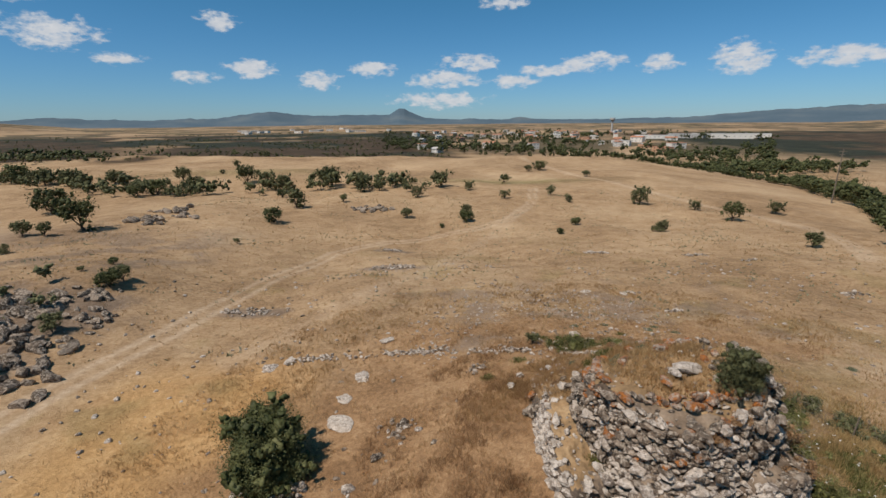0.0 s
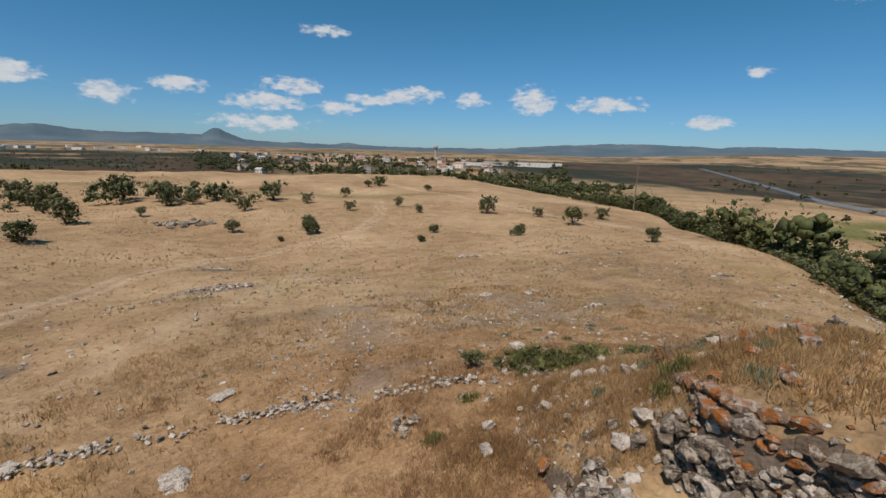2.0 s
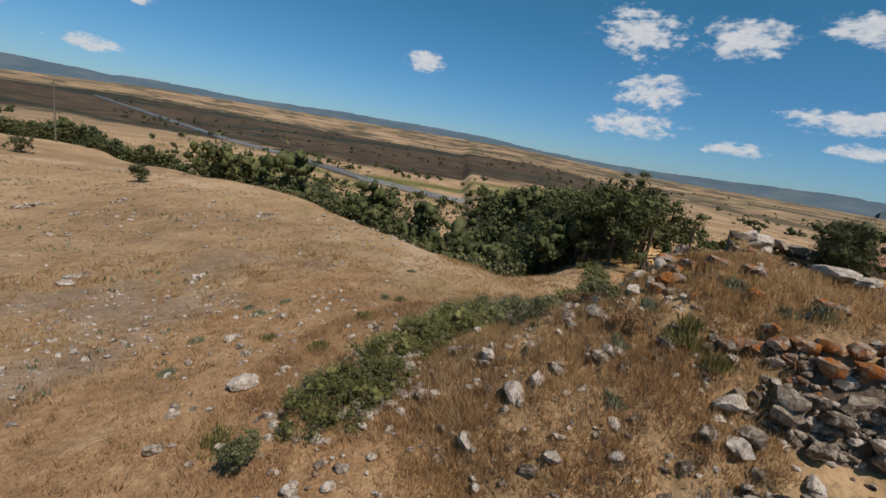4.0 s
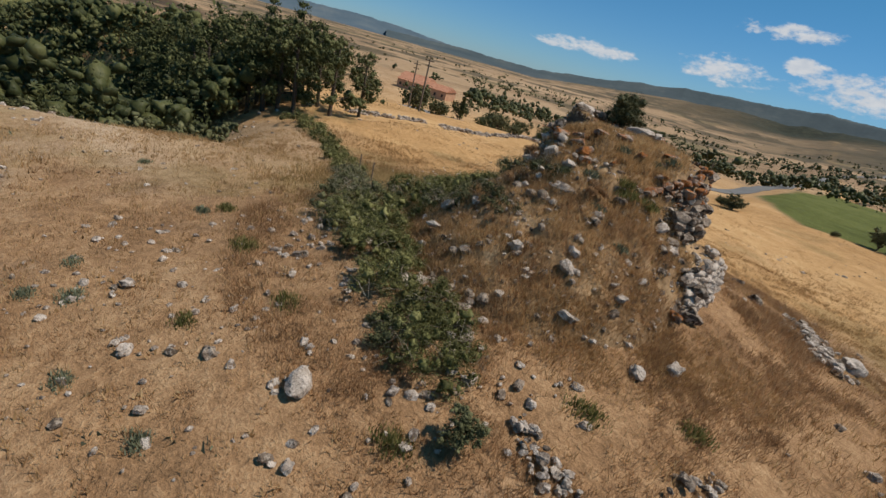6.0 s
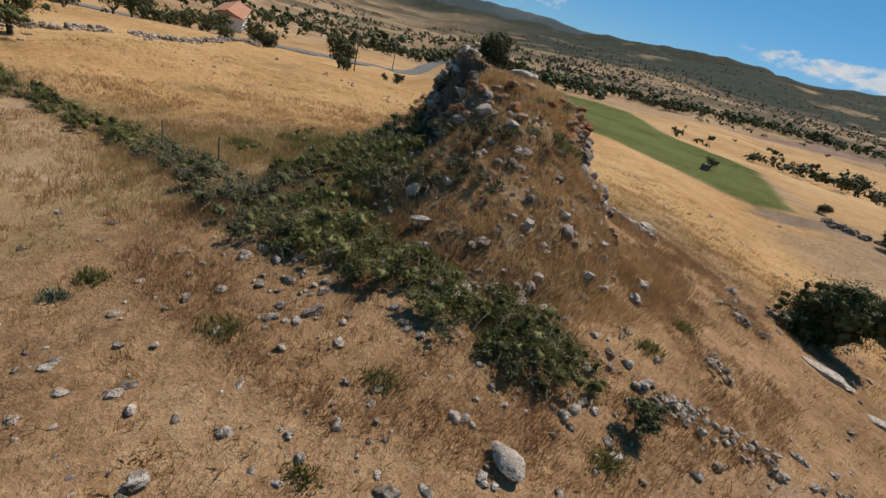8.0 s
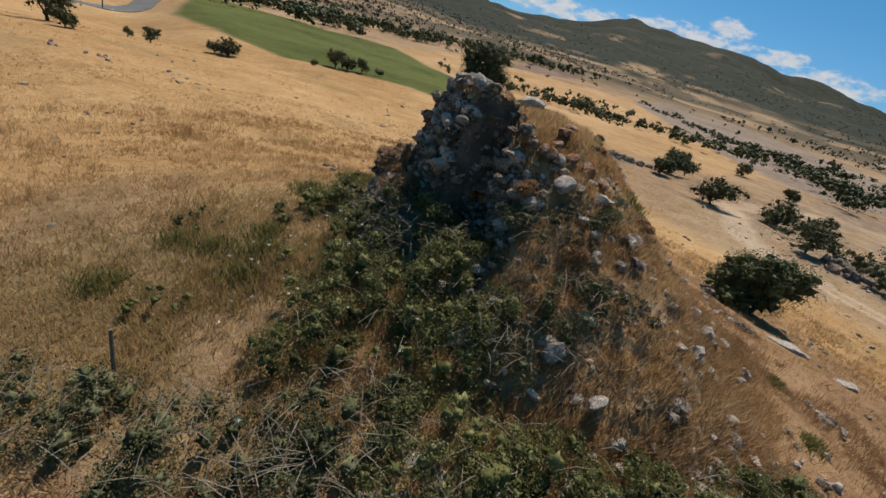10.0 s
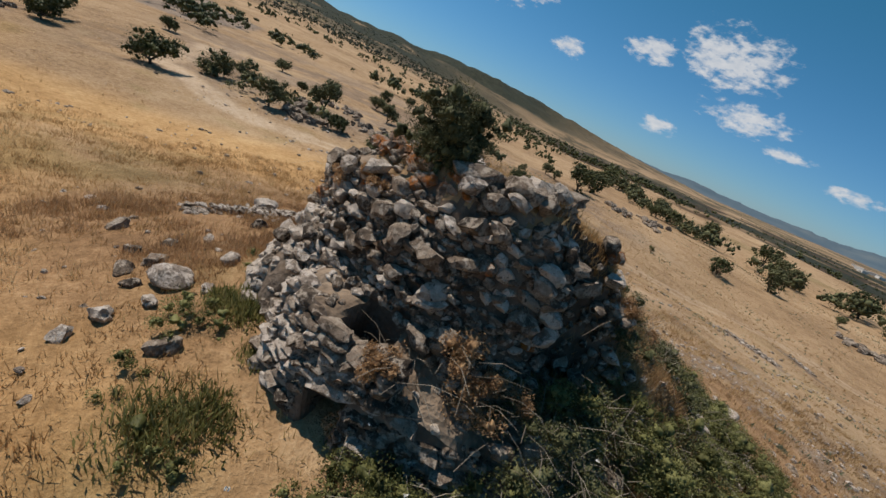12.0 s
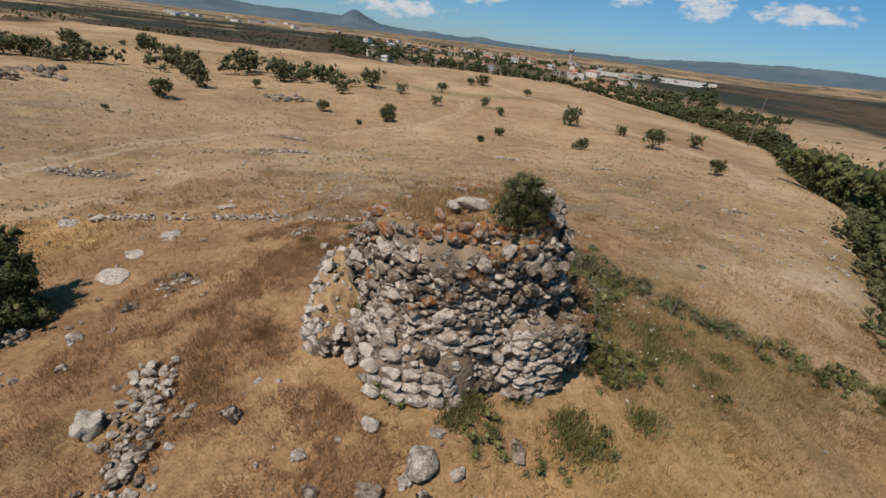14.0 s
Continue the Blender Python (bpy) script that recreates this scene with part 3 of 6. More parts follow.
NORTH_EL = (0.3, 0.45, 0.3, 0.56, 0.3, 0.25, 0.45, 0.92, 1.15, 0.72, 0.64, 0.68, 0.66, 1.15, 1.36, 1.36, 1.1, 0.3, 0.16, 0.08, 0.32, 0.06, 0.0, 0.1, 0.45, 0.72, 0.95, 1.15, 0.95, 1.12, 0.95, 1.28, 1.33, 1.3, 0.75, 0.5, 0.5, 0.75, 1.1, 1.0, 0.45)
SOUTH_AZ = (132, 137, 141, 145, 150, 157, 161, 164, 166, 170, 175, 179, 182, 187, 190, 194, 200, 207)
SOUTH_EL = (0.3, 0.4, 0.5, 0.35, 0.4, 1.15, 1.75, 2.0, 2.45, 2.6, 2.8, 3.2, 3.1, 3.3, 3.4, 3.2, 3.2, 3.2)


def ridge(material, azs, els, distance, label):
    """A long ridge with a front slope, a crest and a back, beyond the plain."""
    a = np.arange(azs[0], azs[-1] + 0.01, 0.12)
    el = np.interp(a, azs, els)
    low = 8 + distance * np.tan(np.radians(el))
    crest = 8 + distance * np.tan(np.radians(el + 0.05 * mottle(a, a * 0, 2.4, 61) + 0.025 * mottle(a, a * 0, 0.8, 62)))
    spur = 0.5 * np.sin(a * 0.55) + 0.5 * np.sin(a * 0.23 + 2)
    rows = []
    for share, run in ((0.0, -900), (0.16, -640), (0.42, -380), (0.72, -170), (0.93, -50), (1.0, 0), (0.6, 420), (0.0, 700)):
        r = distance + run * (1 + 0.25 * spur)
        rows.append(np.stack([CX + r * np.sin(np.radians(a)), CY + r * np.cos(np.radians(a)), -32 + ((crest if share > 0.9 else low) + 32) * share], 1))
    n = len(a)
    quads = [(q * n + k, q * n + k + 1, (q + 1) * n + k + 1, (q + 1) * n + k) for q in range(len(rows) - 1) for k in range(n - 1)]
    tagged(new("backdrop", mesh_of("backdrop", np.concatenate(rows).tolist(), quads, material, smooth=True)), label, "hills", kind="structure")


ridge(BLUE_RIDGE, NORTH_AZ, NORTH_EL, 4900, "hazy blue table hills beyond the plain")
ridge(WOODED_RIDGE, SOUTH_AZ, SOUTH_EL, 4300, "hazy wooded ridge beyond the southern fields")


# ---- rocks ----
def rock_mesh(name, seed, material, flat=0.75, fine=2, blocky=0.0):
    """A weathered stone: a ball broken off along random planes and roughened."""
    rng = np.random.RandomState(seed)
    bm = bmesh.new()
    bmesh.ops.create_icosphere(bm, subdivisions=fine, radius=0.5)
    v = np.array([tuple(p.co) for p in bm.verts])
    b = v / np.max(np.abs(v), axis=1)[:, None] * 0.42
    v = v * (1 - blocky) + b * blocky
    planes = rng.normal(size=(9, 3))
    planes /= np.linalg.norm(planes, axis=1)[:, None]
    for p in planes:
        over = np.maximum(v @ p - rng.uniform(0.27, 0.42) - 0.09 * blocky, 0)
        v = v - over[:, None] * p * 0.92
    v = v + rng.normal(size=v.shape) * (0.022 if fine < 3 else 0.012)
    for q in range(3):                          # hollows and knobs
        v = v * (1 + 0.08 * np.sin(v @ (rng.normal(size=3) * 9) + rng.uniform(0, 6)))[:, None]
    for p, co in zip(bm.verts, v):
        p.co = (co[0] * 1.08, co[1] * 0.95, co[2] * flat * 1.12)
    me = bpy.data.meshes.new(name)
    bm.to_mesh(me)
    bm.free()
    me.materials.append(material)
    me.polygons.foreach_set("use_smooth", [True] * len(me.polygons))
    me.set_sharp_from_angle(angle=0.55)
    return me


GREY_ROCKS = [rock_mesh("stone", 100 + k, STONE, 0.78, 2, 0.2) for k in range(14)]
LICHEN_ROCKS = [rock_mesh("stone", 130 + k, LICHEN, 0.74, 2, 0.2) for k in range(8)]
PALE_ROCKS = [rock_mesh("stone", 160 + k, PALE, 0.72, 2, 0.2) for k in range(10)]
BLOCKS = [rock_mesh("stone", 190 + k, STONE, 0.9, 2, 0.85) for k in range(8)]
PALE_BLOCKS = [rock_mesh("stone", 220 + k, PALE, 0.9, 2, 0.8) for k in range(6)]
BOULDERS = [rock_mesh("boulder", 240 + k, PALE if k % 2 else STONE, 0.74, 3, 0.25) for k in range(8)]


def mesh_arrays(me):
    v = np.empty(len(me.vertices) * 3)
    me.vertices.foreach_get("co", v)
    return v.reshape(-1, 3), [tuple(p.vertices) for p in me.polygons]


def joined(name, placed, material):
    """One mesh out of many placed pieces: (mesh, matrix)."""
    verts, faces, cache, base = [], [], {}, 0
    for me, m in placed:
        if me.name not in cache:
            cache[me.name] = mesh_arrays(me)
        v, f = cache[me.name]
        mm = np.array(m)
        verts.append(v @ mm[:3, :3].T + mm[:3, 3])
        faces.extend([tuple(i + base for i in p) for p in f])
        base += len(v)
    me = mesh_of(name, np.concatenate(verts).tolist(), faces, material, smooth=True)
    me.set_sharp_from_angle(angle=0.55)
    return me


# ---- the ruined tower ----
# its profile round the compass: rim, broken ledge, foot of the upper wall, edge and foot of the outer ring
T_AZ = (0, 30, 48, 56, 64, 80, 88, 105, 120, 135, 146, 160, 166, 171, 180, 190, 205, 218, 223, 232, 240, 250, 262, 280, 300, 320, 340, 360)
T_RU = (2.2, 2.1, 2.1, 1.7, 1.2, 1.3, 1.9, 2.1, 2.4, 2.45, 2.4, 2.25, 2.2, 2.2, 2.2, 2.25, 2.4, 2.5, 2.6, 2.8, 3.0, 3.1, 3.0, 2.8, 2.6, 2.4, 2.3, 2.2)
T_ZU = (4.1, 4.3, 4.6, 4.7, 4.8, 5.0, 5.1, 5.2, 5.0, 4.95, 4.9, 4.8, 4.8, 4.8, 4.8, 4.77, 4.65, 4.59, 4.55, 4.45, 4.35, 4.29, 4.1, 3.9, 3.75, 3.8, 3.95, 4.1)
T_RL = (2.9, 2.8, 2.5, 1.9, 1.35, 1.45, 2.3, 2.5, 2.75, 2.75, 2.7, 2.65, 2.7, 2.8, 2.95, 3.15, 3.3, 3.15, 3.13, 3.1, 3.05, 2.9, 3.2, 3.1, 3.0, 3.0, 2.9, 2.9)
T_ZL = (3.7, 3.7, 4.0, 4.2, 4.4, 4.5, 4.5, 4.6, 4.4, 4.4, 4.4, 4.4, 4.35, 4.3, 4.2, 4.12, 4.1, 4.1, 4.1, 4.1, 4.0, 3.9, 3.5, 3.3, 3.2, 3.3, 3.6, 3.7)
T_RF = (3.6, 3.4, 3.0, 2.2, 1.6, 1.75, 2.75, 2.95, 3.05, 3.1, 3.1, 3.0, 3.05, 3.1, 3.3, 3.4, 3.5, 3.45, 3.42, 3.35, 3.15, 3.0, 3.3, 3.3, 3.3, 3.5, 3.6, 3.6)
T_ZF = (3.25, 3.2, 2.3, 2.0, 1.9, 1.9, 2.1, 2.3, 2.5, 2.75, 2.8, 2.75, 2.7, 2.6, 2.5, 2.55, 2.6, 2.65, 2.6, 2.3, 1.75, 1.6, 2.3, 2.4, 2.6, 2.9, 3.1, 3.25)
T_RO = (4.4, 4.2, 3.9, 3.7, 3.6, 3.7, 3.75, 3.8, 3.85, 3.9, 3.95, 3.75, 3.72, 3.5, 3.55, 3.95, 4.2, 4.35, 3.75, 3.7, 4.6, 4.62, 4.3, 4.3, 4.3, 4.3, 4.4, 4.4)
T_ZO = (2.75, 2.5, 1.9, 1.6, 1.5, 1.5, 1.5, 1.55, 1.8, 2.35, 2.6, 2.65, 2.5, 1.5, 1.35, 1.75, 1.65, 1.6, 1.6, 1.5, 1.35, 1.7, 2.2, 2.1, 2.0, 2.2, 2.6, 2.75)
T_RB = (8.0, 7.0, 4.8, 4.4, 4.2, 4.1, 4.05, 4.0, 4.05, 4.1, 4.12, 4.05, 4.0, 3.75, 3.8, 4.25, 4.45, 4.55, 4.0, 3.95, 4.85, 4.8, 4.55, 4.55, 5.0, 6.5, 7.6, 8.0)
DOOR_AZ = 139.5


@functools.lru_cache(None)
def profile_at(az):
    """The tower's outline at a bearing: (distance, height) from the rim outwards."""
    rb = float(np.interp(az, T_AZ, T_RB))
    zb = zground(CX + rb * math.sin(radians(az)), CY + rb * math.cos(radians(az)))
    pairs = ((T_RU, T_ZU), (T_RL, T_ZL), (T_RF, T_ZF), (T_RO, T_ZO))
    return [(float(np.interp(az, T_AZ, r)), float(np.interp(az, T_AZ, z))) for r, z in pairs] + [(rb, zb)]


def profile(az):
    return profile_at(round(az * 2) / 2)


def tower_height(x, y):
    x, y = np.asarray(x, float), np.asarray(y, float)
    r = np.hypot(x - CX, y - CY)
    az = np.degrees(np.arctan2(x - CX, y - CY)) % 360
    az = (az + 1.5 * mottle(x, y, 1.6, 41) * step(0.8, 2.0, r)) % 360
    ru, zu, rl, zl, rf, zf = (np.interp(az, T_AZ, v) for v in (T_RU, T_ZU, T_RL, T_ZL, T_RF, T_ZF))
    ro, zo, rb = (np.interp(az, T_AZ, v) for v in (T_RO, T_ZO, T_RB))
    g = ground(x, y) - 0.2
    z = np.where(r < ru, 4.85 + (zu - 4.85) * (r / ru) ** 2, 0)
    for r1, z1, r2, z2 in ((ru, zu, rl, zl), (rl, zl, rf, zf), (rf, zf, ro, zo), (ro, zo, rb, g)):
        z = np.where((r >= r1) & (r < r2), z1 + (z2 - z1) * (r - r1) / (r2 - r1), z)
    z = np.where(r >= rb, g, z)
    z = z + 0.09 * mottle(x, y, 0.8, 42) * step(0.2, 0.8, z - g)
    # doorway in the outer ring
    s, c = math.sin(radians(DOOR_AZ)), math.cos(radians(DOOR_AZ))
    u, v = (x - CX) * s + (y - CY) * c, (x - CX) * c - (y - CY) * s
    slot = step(0.36, 0.28, np.abs(v)) * step(2.9, 3.0, u)
    return z * (1 - slot) + np.minimum(z, g + 0.15) * slot


def build_tower():
    root = thing("ruined_tower", (0, 0, 0), "ruined round prehistoric stone tower with lichen, rubble and a low doorway", "ruin")
    spokes, rings = 320, 130
    a = np.linspace(0, 2 * np.pi, spokes, endpoint=False)
    r = np.linspace(0.05, 8.2, rings)
    x, y = CX + r[:, None] * np.sin(a), CY + r[:, None] * np.cos(a)
    z = tower_height(x, y)
    verts = np.stack([x, y, z], -1).reshape(-1, 3).tolist() + [(CX, CY, 4.85)]
    i, j = np.meshgrid(np.arange(rings - 1), np.arange(spokes), indexing="ij")
    jn = (j + 1) % spokes
    quads = np.stack([i * spokes + j, i * spokes + jn, (i + 1) * spokes + jn, (i + 1) * spokes + j], -1).reshape(-1, 4).tolist()
    fan = [(k, (k + 1) % spokes, len(verts) - 1) for k in range(spokes)]
    me = mesh_of("rubble_core", verts, quads + fan, RUBBLE)
    me.materials.append(GRASSY)
    me.materials.append(DRY_EARTH)
    for p in me.polygons:                       # grass holds on the gentle slopes and the top
        bearing = math.degrees(math.atan2(p.center.x - CX, p.center.y - CY)) % 360
        grassy = bearing < 45 or bearing > 238 or math.hypot(p.center.x - CX, p.center.y - CY) < 2.7
        p.material_index = 0 if abs(p.normal.z) < 0.5 else 1 if grassy else 2
    part("rubble_core", me, RUBBLE, root, "earth and rubble fill overgrown with dry grass")
    rng = random.Random(5)
    single, rest = [], []

    def put(me, p, size, sx=1.0, sy=1.0, sz=1.0, turn=None, lean=0.25):
        e = Euler((rng.uniform(-lean, lean), rng.uniform(-lean, lean), rng.uniform(0, 6.28) if turn is None else turn))
        return me, Matrix.LocRotScale(p, e, (size * sx, size * sy, size * sz))

    def spot(az, r_, z_):
        return CX + r_ * math.sin(radians(az)), CY + r_ * math.cos(radians(az)), z_

    def door(az):
        return abs((az - DOOR_AZ + 180) % 360 - 180) * math.pi / 180 * 4.05

    def cover(band, az, f):
        """How thickly stones lie at a share f of a band of the profile."""
        north = az < 42 or az > 302
        if band == 0:
            return 0.2 if north else 0.9 if f < 0.3 or f > 0.72 else 0.22
        if band == 1:
            return 0.10 if north else 1.0
        if band == 2:
            if north or 238 < az < 300:
                return 0.10 if north else 0.14
            return 0.3 if 192 < az < 236 and f > 0.6 else 1.0 if 164 < az < 238 else 0.3
        return 0.045 if north else 0.9 if 219 < az < 239 or 171 < az < 184 else 0.8 if az > 290 or az < 92 else 0.0

    # loose stonework, row by row down the profile
    for band in range(4):
        row = 0.0
        while row < 4.2:
            az = rng.uniform(0, 5)
            while az < 360:
                line = profile(az)
                (r1, z1), (r2, z2) = line[band], line[band + 1]
                length = math.hypot(r2 - r1, z2 - z1)
                big = rng.random() < 0.13
                w = rng.uniform(0.26, 0.42) if big else rng.uniform(0.10, 0.22)
                if row + 0.05 < length and rng.random() < cover(band, az, row / length) and not (band > 1 and door(az) < 0.6):
                    f = (row + rng.uniform(-0.05, 0.08)) / length
                    nr, nz = (z1 - z2) / length, (r2 - r1) / length
                    push = w * rng.uniform(-0.06, 0.34) + (0.08 if big else 0)
                    rr, zz = r1 + (r2 - r1) * f + nr * push, z1 + (z2 - z1) * f + nz * push
                    rim = band == 0 and 140 < az < 310
                    if rng.random() < (0.75 if rim and row < 0.3 else 0.25 if rim else 0.03 if band == 1 else 0.02):
                        me = rng.choice(LICHEN_ROCKS)
                    else:
                        # pale crusted stones; the southern share is raised to paint in sunlight
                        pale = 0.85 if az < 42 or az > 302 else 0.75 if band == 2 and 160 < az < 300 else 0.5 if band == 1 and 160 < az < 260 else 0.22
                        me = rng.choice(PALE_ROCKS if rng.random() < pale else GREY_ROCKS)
                    piece = put(me, spot(az, rr, zz), w * 1.15, rng.uniform(1.0, 1.45), rng.uniform(0.8, 1.05), rng.uniform(0.75, 1.05), -radians(az) + rng.uniform(-0.7, 0.7), 0.45 if band == 1 else 0.6)
                    (single if rim and w > 0.2 or big and rng.random() < 0.6 else rest).append(piece)
                az += math.degrees(w * 0.92 / max(1.2, r1))
            row += 0.145
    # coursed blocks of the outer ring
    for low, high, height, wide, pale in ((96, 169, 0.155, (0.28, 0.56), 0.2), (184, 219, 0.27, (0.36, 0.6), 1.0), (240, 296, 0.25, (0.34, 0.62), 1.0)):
        for course in range(14):
            az = low + rng.uniform(0, 4)
            while az < high:
                w = rng.uniform(*wide)
                mid = az + math.degrees(w / 2 / 4.2)
                line = profile(mid)
                (ro, zo), (rb, zb) = line[3], line[4]
                z_ = zb + height * (course + 0.45) + rng.uniform(-0.03, 0.03)
                if z_ < zo + 0.03 and mid < high + 1 and not (door(mid) < 0.30 + w / 2 and z_ < zb + 0.86):
                    rr = rb + (ro - rb) * (z_ - zb) / max(0.3, zo - zb) - 0.08 + rng.uniform(-0.05, 0.05)
                    # beyond 150 degrees the sunlit face is painted by choosing paler blocks
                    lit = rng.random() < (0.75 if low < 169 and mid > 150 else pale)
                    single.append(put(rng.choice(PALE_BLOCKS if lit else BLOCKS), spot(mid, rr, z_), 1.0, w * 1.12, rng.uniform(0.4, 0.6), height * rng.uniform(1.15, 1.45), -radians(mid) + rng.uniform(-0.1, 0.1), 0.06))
                az += math.degrees(w / 4.2)
    # small chips between the stones and over the slopes
    tries = 0
    while tries < 3400:
        tries += 1
        az, rr = rng.uniform(0, 360), 7.8 * math.sqrt(rng.random())
        line = profile(az)
        north = az < 42 or az > 302
        if rr > line[4][0] or door(az) < 0.6 and rr > 2.8 or (rr < line[0][0] and rng.random() < 0.6) or (60 < az < 150 and rr > line[2][0] and rng.random() < 0.7) or north and rng.random() < 0.35 or (240 < az < 300 and rr > line[2][0] and rng.random() < 0.6):
            continue
        x_, y_, _ = spot(az, rr, 0)
        w = rng.uniform(0.06, 0.15) if rng.random() < 0.86 else rng.uniform(0.15, 0.36)
        me = rng.choice(LICHEN_ROCKS if rr < line[1][0] and rng.random() < 0.35 else PALE_ROCKS if rng.random() < 0.45 else GREY_ROCKS)
        rest.append(put(me, (x_, y_, float(tower_height(x_, y_)) + w * 0.12), w * 1.1, 1.15, 1.0, 0.85, None, 0.5))
    # big slabs on top
    for x, y, s, pool in ((9.0, 13.75, 0.75, PALE_ROCKS), (8.45, 13.55, 0.5, PALE_ROCKS), (8.1, 13.3, 0.4, LICHEN_ROCKS), (7.4, 14.9, 0.5, LICHEN_ROCKS), (10.85, 13.15, 0.7, GREY_ROCKS), (11.2, 13.7, 0.7, GREY_ROCKS), (11.0, 14.16, 0.85, PALE_ROCKS), (10.95, 14.6, 0.6, GREY_ROCKS)):
        single.append(put(rng.choice(pool), (x, y, float(tower_height(x, y)) + 0.14), s, 1.3, 0.85, 0.55, None, 0.15))
    for x, y, s in ((7.2, 16.6, 0.42), (7.05, 16.3, 0.36), (6.95, 16.0, 0.4), (6.75, 15.65, 0.42), (6.65, 15.35, 0.38), (6.5, 15.0, 0.45), (7.2, 16.0, 0.34), (10.5, 16.6, 0.5), (10.0, 16.3, 0.4), (8.9, 15.5, 0.5), (9.5, 15.9, 0.45), (8.0, 15.9, 0.36), (6.5, 14.5, 0.42), (6.45, 14.0, 0.4), (9.4, 16.9, 0.5), (9.8, 16.7, 0.45)):
        single.append(put(rng.choice(LICHEN_ROCKS), (x, y, float(tower_height(x, y)) + 0.1), s, 1.25, 0.95, 0.8, None, 0.25))
    # lintel and jambs of the doorway
    s, c = math.sin(radians(DOOR_AZ)), math.cos(radians(DOOR_AZ))
    zg = zground(CX + 4.1 * s, CY + 4.1 * c)
    ob = part("lintel", rock_mesh("lintel", 300, PALE, 0.85, 3, 0.85), PALE, root, "long flat lintel stone over the doorway")
    ob.matrix_basis = Matrix.LocRotScale((CX + 3.86 * s, CY + 3.86 * c, zg + 0.86), Euler((0.02, 0.12, -radians(DOOR_AZ))), (1.25, 0.7, 0.30))
    for side in (-1, 1):
        for k in range(4):
            p = (CX + 3.8 * s + side * 0.50 * c, CY + 3.8 * c - side * 0.50 * s, zg + 0.08 + 0.19 * k)
            single.append(put(rng.choice(BLOCKS), p, 1.0, 0.42, 0.7, 0.26, -radians(DOOR_AZ), 0.05))
    for k in range(3):                          # roof of the passage
        p = (CX + (2.95 + 0.36 * k) * s, CY + (2.95 + 0.36 * k) * c, zg + 1.02)
        single.append(put(rng.choice(BLOCKS), p, 1.0, 1.3, 0.55, 0.3, -radians(DOOR_AZ), 0.05))
    for k in range(6):                          # masonry above the lintel
        for q in range(4):
            p = (CX + (3.86 - 0.04 * q) * s + (k - 2.5) * 0.3 * c, CY + (3.86 - 0.04 * q) * c - (k - 2.5) * 0.3 * s, zg + 1.08 + 0.17 * q)
            if p[2] < profile(DOOR_AZ + (2.5 - k) * 4)[3][1]:
                single.append(put(rng.choice(BLOCKS), p, 1.0, rng.uniform(0.3, 0.42), 0.6, 0.22, -radians(DOOR_AZ) + rng.uniform(-0.1, 0.1), 0.06))
    rng.shuffle(single)
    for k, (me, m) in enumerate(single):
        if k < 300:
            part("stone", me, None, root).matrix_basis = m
        else:
            rest.append((me, m))
    for name, pool in (("grey_rubble", STONE), ("lichen_rubble", LICHEN), ("pale_rubble", PALE)):
        chosen = [(me, m) for me, m in rest if me.materials[0] == pool]
        tagged(part(name, joined(name, chosen, pool), pool, root, "loose weathered stones of the tower"), kind="stuff")
    return root


build_tower()


# ---- trees and shrubs ----
def leaf_arrays(rng, centres, radii, leaves, size, flat=0.8):
    """Leaf blades in clumps: arrays of quads, more of them towards the outside of each clump."""
    n = len(centres) * leaves
    c = np.repeat(np.asarray(centres, float), leaves, 0)
    r = np.repeat(np.asarray(radii, float), leaves)
    d = rng.normal(size=(n, 3))
    d /= np.linalg.norm(d, axis=1)[:, None]
    p = c + d * (r * rng.uniform(0.35, 1.0, n) ** 0.5)[:, None] * np.array((1, 1, flat))
    u = rng.normal(size=(n, 3))
    u /= np.linalg.norm(u, axis=1)[:, None]
    w = np.cross(u, rng.normal(size=(n, 3)))
    w /= np.linalg.norm(w, axis=1)[:, None]
    s = size * rng.uniform(0.6, 1.4, n)[:, None]
    quad = np.stack([p - u * s, p + w * s * 0.45, p + u * s, p - w * s * 0.45], 1)
    return quad.reshape(-1, 3)


def leaf_mesh(name, verts, material):
    k = len(verts) // 4
    me = bpy.data.meshes.new(name)
    me.vertices.add(len(verts))
    me.vertices.foreach_set("co", verts.astype(np.float32).ravel())
    me.loops.add(k * 4)
    me.loops.foreach_set("vertex_index", np.arange(k * 4, dtype=np.int32))
    me.polygons.add(k)
    me.polygons.foreach_set("loop_start", np.arange(0, k * 4, 4, dtype=np.int32))
    me.materials.append(material)
    me.update(calc_edges=True)
    return me


def burr(detail):
    bm = bmesh.new()
    bmesh.ops.create_icosphere(bm, subdivisions=detail, radius=1.0)
    v, f = np.array([tuple(p.co) for p in bm.verts]), np.array([[p.index for p in q.verts] for q in bm.faces])
    bm.free()
    return v, f


BURRS = {1: burr(1), 2: burr(2)}


